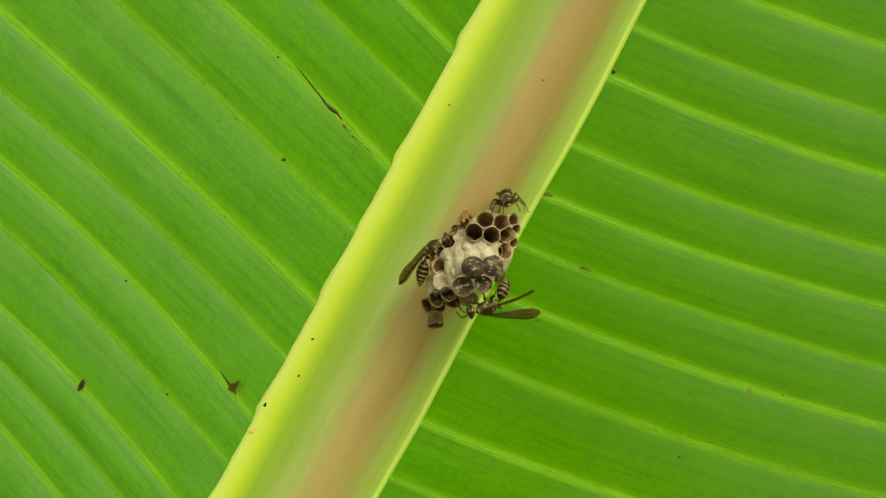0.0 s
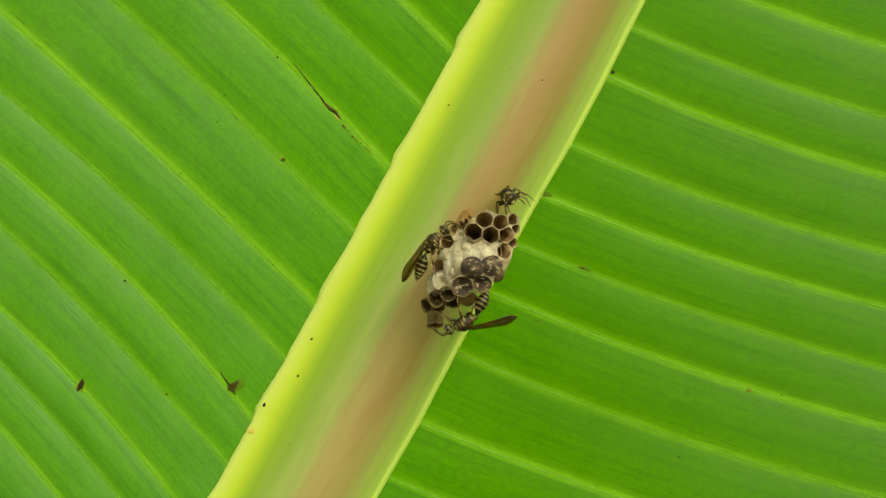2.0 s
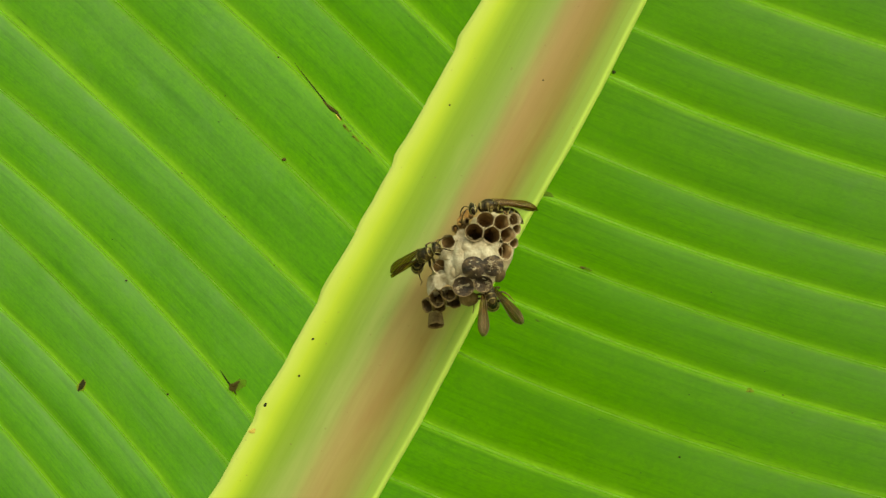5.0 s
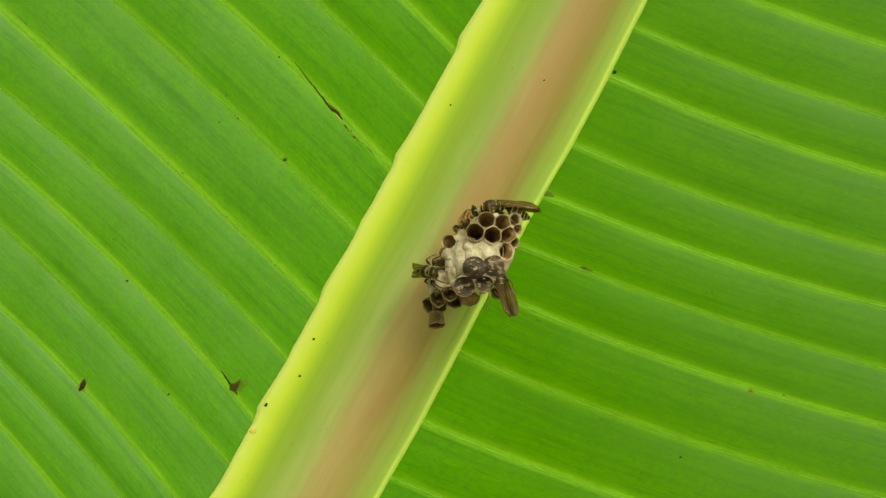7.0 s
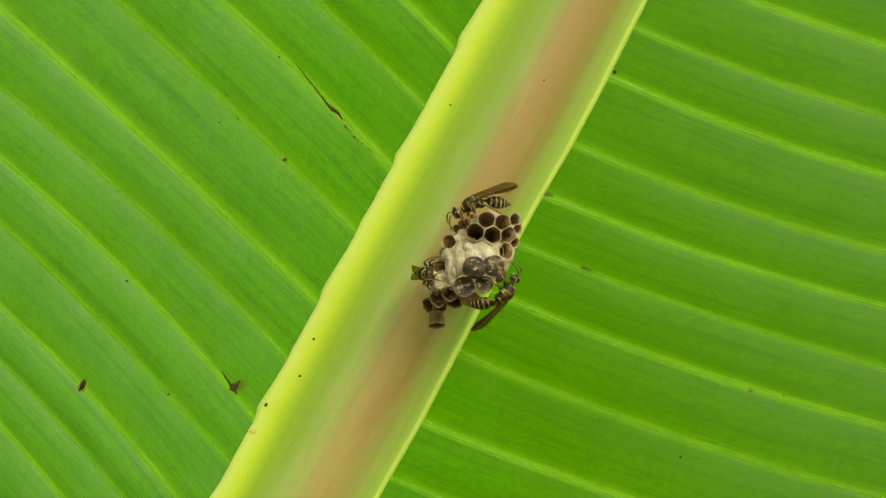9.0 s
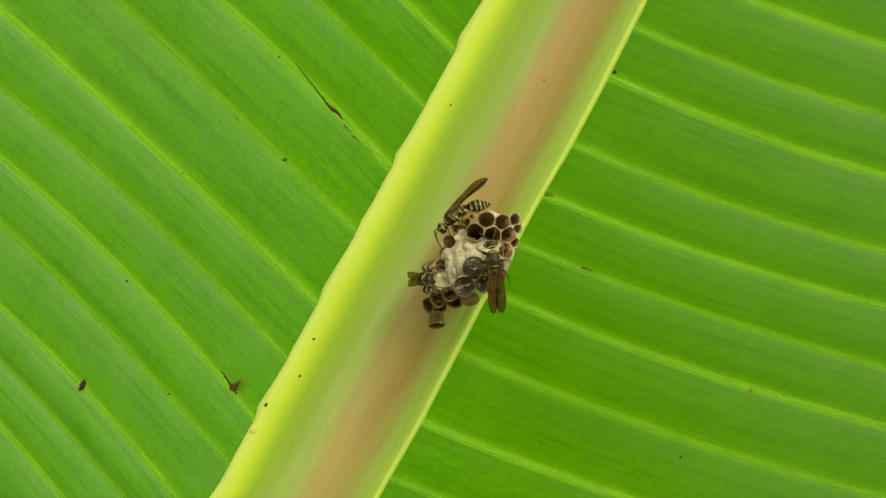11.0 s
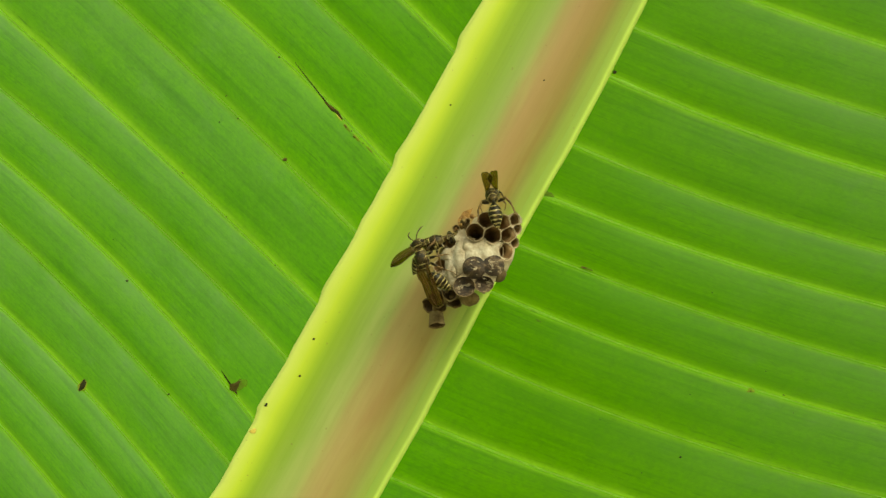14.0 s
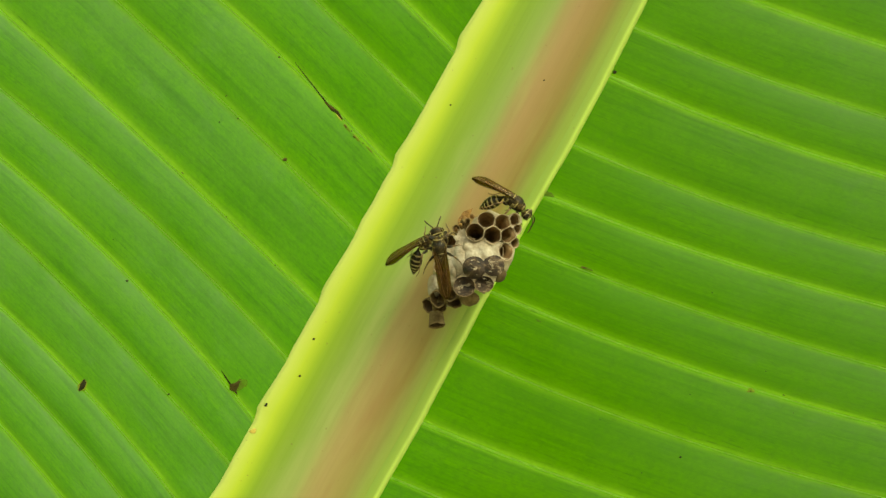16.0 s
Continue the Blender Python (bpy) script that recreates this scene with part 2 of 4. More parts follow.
EYE_MAT = noisy("compound_eye", [(0.3, (0.012, 0.010, 0.008)), (0.7, (0.04, 0.03, 0.02))], 1500, 0.2)
FADED = noisy("faded_rib_tissue", [(0.3, (0.62, 0.56, 0.10)), (0.7, (0.60, 0.40, 0.08))], 500, 0.7)
for skin in (CHITIN, SHINE, EYE_MAT, SCAR, SPECK, STAIN, HALO):
    skin.node_tree.nodes["Principled BSDF"].inputs["Specular IOR Level"].default_value = 0.2


def wing_material():
    m, nt, b, out = shader("smoky_wing")
    v = node(nt, "TexCoord").outputs["Object"]
    n = node(nt, "TexNoise", Vector=v, Scale=420.0, Detail=4.0).outputs[0]
    c = ramp(nt, n, [(0.3, (0.040, 0.021, 0.008)), (0.55, (0.12, 0.060, 0.024)), (0.75, (0.26, 0.120, 0.065))])
    nt.links.new(c, b.inputs["Base Color"])
    b.inputs["Roughness"].default_value = 0.22
    b.inputs["Specular IOR Level"].default_value = 0.6
    b.inputs["Specular Tint"].default_value = (1.0, 0.66, 0.46, 1)
    b.inputs["Coat Weight"].default_value, b.inputs["Coat Roughness"].default_value, b.inputs["Coat Tint"].default_value = 0.6, 0.16, (1.0, 0.7, 0.52, 1)
    wrinkle = node(nt, "Mapping", i0=v)
    wrinkle.inputs["Scale"].default_value = (0.15, 1.0, 1.0)
    bump(nt, node(nt, "TexNoise", Vector=wrinkle.outputs[0], Scale=1500.0, Detail=2.0).outputs[0], 0.35, 0.0002, b)
    tr = node(nt, "BsdfTranslucent", i0=(0.28, 0.22, 0.06, 1))
    cl = node(nt, "BsdfTransparent", i0=(0.58, 0.60, 0.24, 1))
    m1 = node(nt, "MixShader", i0=0.35, i1=b.outputs[0], i2=tr.outputs[0])
    m2 = node(nt, "MixShader", i0=0.60, i1=m1.outputs[0], i2=cl.outputs[0])
    nt.links.new(m2.outputs[0], out.inputs[0])
    return m


WING = wing_material()


def ground_material():
    m, nt, b, out = shader("bounce_pale_soil")
    v = node(nt, "TexCoord").outputs["Object"]
    n = node(nt, "TexNoise", Vector=v, Scale=0.7, Detail=8.0).outputs[0]
    f = node(nt, "TexNoise", Vector=v, Scale=30.0, Detail=4.0).outputs[0]
    c = mixed(nt, 0.5, ramp(nt, n, [(0.35, (0.22, 0.23, 0.13)), (0.6, (0.42, 0.37, 0.24))]), ramp(nt, f, [(0.3, (0.26, 0.24, 0.14)), (0.7, (0.45, 0.40, 0.28))]))
    nt.links.new(c, b.inputs["Base Color"])
    b.inputs["Roughness"].default_value = 0.95
    bump(nt, f, 0.6, 0.02, b)
    return m


GROUND = ground_material()


# ---- mesh helpers ----
def mesh_from(name, verts, faces, mats, slots=None, uvs=None, smooth=True):
    me = bpy.data.meshes.new(name)
    me.from_pydata([(x * MM, y * MM, z * MM) for x, y, z in verts], [], faces)
    for m in mats:
        me.materials.append(m)
    if slots is not None:
        me.polygons.foreach_set("material_index", slots)
    if uvs is not None:
        layer = me.uv_layers.new(name="UVMap")
        idx = np.empty(len(me.loops), dtype=np.int32)
        me.loops.foreach_get("vertex_index", idx)
        layer.data.foreach_set("uv", np.asarray(uvs, dtype=np.float32)[idx].ravel())
    me.polygons.foreach_set("use_smooth", [smooth] * len(me.polygons))
    me.update()
    return me


def part(name, me, parent, label="", at=None):
    ob = new(name, me)
    ob.parent = parent
    if at is not None:
        ob.matrix_basis = at
    return tagged(ob, label)


def thing(name, label, category, m, group="", kind=""):
    ob = new(name)
    ob.empty_display_size = 0.01
    ob.matrix_world = m
    return tagged(ob, label, category, group, kind)


def grid_faces(rows, cols, wrap=False):
    out = []
    for i in range(rows - 1):
        for j in range(cols if wrap else cols - 1):
            k = (j + 1) % cols
            out.append((i * cols + j, i * cols + k, (i + 1) * cols + k, (i + 1) * cols + j))
    return out


def basis(axis):
    a = Vector(axis).normalized()
    s = a.cross(Vector((0, 0, 1)) if abs(a.z) < 0.9 else Vector((0, 1, 0))).normalized()
    return s, a.cross(s), a


def tube(path, radii, seg=8, squash=1.0, lump=0.0, seed=0):
    """Vertices and faces of a closed round rod along a path."""
    pts = [Vector(p) for p in path]
    verts, n = [], len(pts)
    s = None
    for i, p in enumerate(pts):
        a = (pts[min(i + 1, n - 1)] - pts[max(i - 1, 0)]).normalized()
        if s is None:
            s, _, _ = basis(a)
        s = (s - a * s.dot(a)).normalized()
        c = a.cross(s)
        for j in range(seg):
            g = 2 * math.pi * j / seg
            r = radii[i] * (1 + lump * noise.noise(p * 0.8 + Vector((j * 1.7, seed, 0))))
            verts.append(tuple(p + s * r * math.cos(g) + c * r * squash * math.sin(g)))
    faces = grid_faces(n, seg, True)
    faces.append(tuple(range(seg))[::-1])
    faces.append(tuple((n - 1) * seg + j for j in range(seg)))
    return verts, faces


def loft(sections, seg=16):
    """A closed body along x. Sections: (x, z centre, half width, half height)."""
    verts = []
    for x, zc, w, h in sections:
        for j in range(seg):
            g = 2 * math.pi * j / seg
            verts.append((x, w * math.cos(g), zc + h * math.sin(g)))
    n = len(sections)
    faces = grid_faces(n, seg, True)
    faces.append(tuple(range(seg))[::-1])
    faces.append(tuple((n - 1) * seg + j for j in range(seg)))
    return verts, faces


def joined(*pieces):
    """Several (vertices, faces, slot) as one set."""
    V, F, S = [], [], []
    for v, f, slot in pieces:
        o = len(V)
        V += v
        F += [tuple(i + o for i in q) for q in f]
        S += [slot] * len(f)
    return V, F, S


# ---- ground ----
# Out of view; its soil is coloured pale to throw fill light upwards.
gm = bpy.data.meshes.new("ground")
gm.from_pydata([(-600, -600, 0), (600, -600, 0), (600, 600, 0), (-600, 600, 0)], [], [(0, 1, 2, 3)])
gm.materials.append(GROUND)
tagged(new("ground", gm), "unseen bare soil, kept pale to bounce light up at the leaf", "ground", kind="structure")

# ---- the banana leaf ----
ALONG, ACROSS, CENTRE = np.array((0.4790, 0.8778)), np.array((0.8778, -0.4790)), np.array((-4.3, 0.0))
HALF_LEFT, HALF_RIGHT = 17.6, 18.7
# Side veins: where each leaves the midrib, its angle to the rib's normal, its bend per millimetre
LEFT = [(47, 17, -0.05), (31.3, 16, -0.02), (13.6, 19, -0.10), (-4.8, 16.3, -0.02), (-25.7, 15.6, -0.02), (-41.4, 19.5, -0.09), (-59, 23.8, -0.13),
        (-71.6, 20.6, -0.06), (-89.7, 26.2, -0.16), (-101.6, 27, -0.14), (-114.8, 27, -0.10)]
RIGHT = [(91.5, 6, 0.08), (74.3, 5.2, 0.10), (60.5, 4.6, 0.10), (40.9, 4.6, 0.11), (26.2, 6.2, 0.09), (12, 6.4, 0.07), (-1.7, 5, 0.09), (-19, 4.7, 0.09),
         (-39.1, 5.7, 0.09), (-55, 5.4, 0.09)]
LOW, HIGH = -430.0, 560.0


def family(rows, a, k, seed):
    rng = random.Random(seed)
    rows = sorted(rows)
    t = rows[0][0]
    while t > LOW:
        t -= rng.uniform(13, 19)
        rows.insert(0, (t, a[0] + rng.uniform(-1, 1), k[0]))
    t = rows[-1][0]
    while t < HIGH:
        t += rng.uniform(13, 19)
        rows.append((t, a[1] + rng.uniform(-1, 1), k[1]))
    return np.array(rows)


LEFT, RIGHT = family(LEFT, (26, 17), (-0.10, -0.04), 3), family(RIGHT, (5.4, 6), (0.09, 0.08), 4)


def reach(t):
    """Width of half the blade at t along the rib."""
    q = np.clip((np.asarray(t) - 60) / 510, -1, 1)
    return 8 + 215 * np.sqrt(1 - q * q)


def edge_shift(t):
    """The rib's right edge against a straight line, bowed to fit the camera's view."""
    return np.interp(t, (-90, -62, -40, -24, -7, 10, 26, 42, 57, 82, 110), (-0.1, 0.15, 0.65, 0.4, 0.0, 0.0, 0.12, 0.5, 0.4, -0.5, -0.8))


def run(t, a, k, side, us):
    """The curve of a side vein, sampled at the lengths us (one row per vein)."""
    ang = np.radians(a[:, None] + k[:, None] * us)
    step = np.diff(us, axis=1, prepend=us[:, :1])
    du = np.cumsum(np.cos(ang) * step, 1)
    dv = np.cumsum(np.sin(ang) * step, 1)
    root = HALF_RIGHT + 0.45 + edge_shift(t) if side > 0 else HALF_LEFT - 0.4 + 0 * t
    s, tt = side * (root[:, None] + du), t[:, None] + dv
    x = CENTRE[0] + ACROSS[0] * s + ALONG[0] * tt
    y = CENTRE[1] + ACROSS[1] * s + ALONG[1] * tt
    return x, y


def sag(us, side):
    """Both halves curl outwards, bent to set how bright each looks to the camera."""
    return (0.00030 if side < 0 else 0.00045) * us * us


def ripple(v, us):
    return (np.sin(us * 0.11 + v * 1.3) * 0.12 + np.sin(us * 0.043 - v * 0.7) * 0.25) * np.clip(us / 40, 0, 1)


def pleat(v, us, amp):
    f = v - np.floor(v)
    grow = np.clip(us / 25.0, 0.25, 1.0)
    return amp * 4 * f * (1 - f) * grow


def blade(side, fam, amp):
    n = len(fam)
    per, cols = 12, 74
    v = np.arange((n - 1) * per + 1) / per
    t, a, k = (np.interp(v, np.arange(n), fam[:, i]) for i in range(3))
    us = np.linspace(0, 1, cols)[None, :] ** 1.15 * reach(t)[:, None]
    x, y = run(t, a, k, side, us)
    z = sag(us, side) + pleat(v[:, None] + 0 * us, us, amp) + ripple(v[:, None], us)
    verts = list(zip(x.ravel(), y.ravel(), z.ravel()))
    first = int(np.argmin(abs(fam[:, 0] - (26.2 if side > 0 else 13.6)))) % 2
    uvs = np.stack([(v[:, None] + first + 0 * us).ravel(), us.ravel() / 30.0], 1)
    faces = grid_faces(len(v), cols)
    if side > 0:
        faces = [q[::-1] for q in faces]
    return mesh_from("leaf_blade", verts, faces, [BLADE], uvs=uvs)


def vein(side, index, row, width):
    t, a, k = (np.array([c]) for c in row)
    us = np.linspace(0, 1, 110)[None, :] * reach(t)[:, None]
    x, y = run(t, a, k, side, us)
    z = sag(us, side) + ripple(index, us)
    P = np.stack([x[0], y[0], z[0]], 1)
    T = np.gradient(P, axis=0)
    T /= np.linalg.norm(T, axis=1)[:, None]
    N = np.stack([-T[:, 1], T[:, 0], 0 * T[:, 0]], 1)
    verts, uvs = [], []
    prof = [(-1.0, -0.06), (-0.55, 0.06), (0.0, 0.10), (0.55, 0.06), (1.0, -0.06)]
    for i in range(110):
        w = width * (1 - 0.55 * i / 109) * (1 + 0.35 * noise.noise(Vector((i * 0.55, t[0], 0))))
        for o, h in prof:
            verts.append((P[i, 0] + N[i, 0] * o * w, P[i, 1] + N[i, 1] * o * w, P[i, 2] + h * w * 0.9))
            uvs.append((o, us[0, i] / 10))
    return mesh_from("vein", verts, [q[::-1] for q in grid_faces(110, 5)], [VEIN], uvs=uvs)


def rib_xy(t, s):
    return CENTRE[0] + ACROSS[0] * s + ALONG[0] * t, CENTRE[1] + ACROSS[1] * s + ALONG[1] * t


def tooth(t):
    """How far the left margin juts out: it grows down to each vein and steps back there."""
    i = int(np.searchsorted(LEFT[:, 0], t))
    if i <= 0 or i >= len(LEFT):
        return 0.6
    a, b = LEFT[i - 1][0], LEFT[i][0]
    f = (b - t) / (b - a)
    back = 0.20
    size = (0.85 if i % 2 == TOOTHED else 0.22) + 0.12 * math.sin(i * 2.3)
    q = f / (1 - back) if f < 1 - back else (1 - f) / back
    return size * q ** 1.4 - 0.2


TOOTHED = (int(np.argmin(abs(LEFT[:, 0] - 13.6))) + 1) % 2


def taper(t):
    return 0.55 + 0.45 * min(1.0, (HIGH - t) / 330.0) if t > HIGH - 330 else 1.0


def rib_height(s):
    """The rounded underside of the midrib, flattened to even out its shading."""
    if s > 4.0:
        f = max(0.0, (17.6 - s) / 13.6)
        return 0.9 + 2.9 * (f * f * (3 - 2 * f)) ** 0.8
    f = min(1.0, max(0.0, (s + 12.0) / 16.0))
    return 0.9 + 2.9 * f * f * (3 - 2 * f)


RIB_L, RIB_R = -9.5, 17.6


def midrib_mesh():
    """The rounded skin, and behind its thick part the back of the rib."""
    ts = np.arange(LOW - 20, HIGH + 1, 5.0)
    top, back = 40, 8
    skin, rear, uv1, uv2 = [], [], [], []
    for t in ts:
        w = taper(t)
        for j in range(top):
            f = j / (top - 1)
            s = RIB_L + (RIB_R - RIB_L) * f
            x, y = rib_xy(t, (s + edge_shift(t) * max(0.0, s / RIB_R)) * w)
            skin.append((x, y, rib_height(s) * w + 0.1 * math.sin(t * 0.02)))
            uv1.append((f, t / 30))
        for j in range(back):
            f = j / (back - 1)
            s = RIB_R + (-2.0 - RIB_R) * f
            x, y = rib_xy(t, (s + edge_shift(t) * max(0.0, s / RIB_R)) * w)
            rear.append((x, y, 0.4 - 4.0 * math.sin(math.pi * f) + (rib_height(-2.0) - 0.8) * f ** 4))
            uv2.append((0.5, t / 30))
    V, F, S = joined((skin, [q[::-1] for q in grid_faces(len(ts), top)], 0), (rear, [q[::-1] for q in grid_faces(len(ts), back)], 1))
    return mesh_from("midrib", V, F, [RIB, RIB_BACK], S, uv1 + uv2)


def margin_mesh():
    verts, uvs = [], []
    ts = np.arange(LOW - 20, HIGH + 1, 0.8)
    cols = 9
    for t in ts:
        w = taper(t)
        left = -HALF_LEFT - tooth(t) + 0.20 * noise.noise(Vector((t * 0.15, 0, 0))) + 0.10 * noise.noise(Vector((t * 0.7, 4, 0)))
        for j in range(cols):
            f = max(0.0, (j - 1) / (cols - 2))
            s = left + (RIB_L - left) * f
            x, y = rib_xy(t, s * w)
            z = 0.3 if j == 0 else max(1.0, rib_height(s)) * w + 0.1 * math.sin(t * 0.02)
            verts.append((x, y, z))
            uvs.append((f, t / 30))
    return mesh_from("rib_margin", verts, [q[::-1] for q in grid_faces(len(ts), cols)], [MARGIN], uvs=uvs)


def edge_mesh():
    verts, uvs = [], []
    ts = np.arange(LOW - 20, HIGH + 1, 2.0)
    prof = [(16.2, 1.05), (17.4, 1.3), (18.6, 1.25), (19.35, 1.0), (19.6, 0.15)]
    for t in ts:
        w = taper(t)
        for j, (s, z) in enumerate(prof):
            x, y = rib_xy(t, (s + edge_shift(t) + 0.12 * noise.noise(Vector((t * 0.12, 5, 0)))) * w)
            verts.append((x, y, z))
            uvs.append((j / 4, t / 30))
    return mesh_from("rib_edge", verts, [q[::-1] for q in grid_faces(len(ts), 5)], [EDGE], uvs=uvs)


leaf = thing("banana_leaf", "large green banana leaf seen from below with pinkish midrib", "leaf", LEAF)
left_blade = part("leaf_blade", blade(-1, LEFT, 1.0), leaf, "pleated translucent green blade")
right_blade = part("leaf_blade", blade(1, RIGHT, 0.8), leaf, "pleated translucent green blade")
midrib = part("midrib", midrib_mesh(), leaf, "smooth rounded rib, pink and pale green")
part("rib_margin", margin_mesh(), leaf, "bright yellow stepped margin")
part("rib_edge", edge_mesh(), leaf, "thin pale green edge")
WIDE = int(np.argmin(abs(RIGHT[:, 0] - 26.2))) % 2
for side, fam, owner in ((-1, LEFT, left_blade), (1, RIGHT, right_blade)):
    for i in range(1, len(fam) - 1):
        part("vein", vein(side, i, fam[i], (0.62 if i % 2 == WIDE else 0.42) if side > 0 else (0.56 if i % 2 == TOOTHED else 0.44)), owner)

# the stalk goes on from the rib's low end down to the ground
down = LEAF.inverted() @ Vector((-0.42, 0.62, -0.05))
foot = Vector(down) / MM
low = Vector((*rib_xy(LOW - 18, 2.0), 2.0))
path = [low + Vector((-ALONG[0], -ALONG[1], 0)) * 320 * f + (foot - low - Vector((-ALONG[0], -ALONG[1], 0)) * 320) * f ** 2 for f in np.linspace(0, 1, 24)]
v, f = tube(path, [13 + 22 * g for g in np.linspace(0, 1, 24)], 20, lump=0.05)
me = mesh_from("stalk", v, f, [RIB], uvs=[(0.25 + 0.3 * abs(math.sin(i)), i / 40) for i in range(len(v))])
part("stalk", me, leaf, "thick pale green leaf stalk")


def blotch(x, y, z, length, width, turn, mat, seed, thick=0.25):
    """A flat irregular patch with a rounded, slightly raised face."""
    rng = random.Random(seed)
    seg, verts = 16, []
    ph = [rng.uniform(0, 6) for _ in range(3)]
    for k, (sc, h) in enumerate(((1.0, 0.0), (0.8, 0.8), (0.35, 1.0))):
        for j in range(seg):
            g = 2 * math.pi * j / seg
            r = 1 + 0.12 * math.sin(3 * g + ph[0]) + 0.09 * math.sin(5 * g + ph[1]) + 0.06 * math.sin(8 * g + ph[2])
            px, py = math.cos(g) * length / 2 * sc * r, math.sin(g) * width / 2 * sc * r
            c, s = math.cos(radians(turn)), math.sin(radians(turn))
            verts.append((x + px * c - py * s, y + px * s + py * c, z + h * thick))
    verts.append((x, y, z + thick))
    faces = grid_faces(3, seg, True) + [(2 * seg + j, 2 * seg + (j + 1) % seg, 3 * seg) for j in range(seg)]
    return mesh_from("blemish", verts, faces, [mat])


def face_of(ob):
    """A function that gives the height of a part's face at a place, in millimetres."""
    co = np.empty(len(ob.data.vertices) * 3, dtype=np.float32)
    ob.data.vertices.foreach_get("co", co)
    co = co.reshape(-1, 3) / MM
    return lambda x, y: float(co[np.argmin((co[:, 0] - x) ** 2 + (co[:, 1] - y) ** 2), 2])


def streak(path, radii, mat, seed, face):
    v, f = tube([(x, y, face(x, y) + 0.05) for x, y in path], radii, 7, 0.6, 0.35, seed)
    return mesh_from("scar", v, f, [mat])


left_face, right_face = face_of(left_blade), face_of(right_blade)
part("scar", streak([(-56.0, -30.6), (-54.9, -32.4), (-53.6, -34.3)], [0.06, 0.16, 0.26], SPECK, 4, left_face), left_blade)
part("scar", streak([(-53.9, -34.4), (-52.6, -34.4), (-51.6, -33.7), (-50.7, -33.0)], [0.25, 0.6, 0.4, 0.08], SCAR, 5, left_face), left_blade, "brown dead tissue")
part("scar", streak([(-53.3, -34.9), (-52.6, -35.7), (-51.9, -36.9)], [0.4, 0.35, 0.05], SCAR, 6, left_face), left_blade)
part("scar", streak([(-37.3, 47.1), (-35.4, 44.6), (-33.3, 41.9), (-31.1, 39.1), (-29.1, 36.4)], [0.05, 0.12, 0.15, 0.18, 0.25], SPECK, 1, left_face), left_blade, "blackened tear")
part("scar", streak([(-30.0, 37.3), (-28.0, 35.4), (-26.7, 34.6), (-25.4, 32.7)], [0.15, 0.5, 0.45, 0.15], SCAR, 2, left_face), left_blade, "brown dead tissue")
part("scar", streak([(-27.0, 34.2), (-26.2, 33.1), (-25.5, 32.3)], [0.06, 0.16, 0.05], FADED, 3, left_face), left_blade, "pale torn edge")
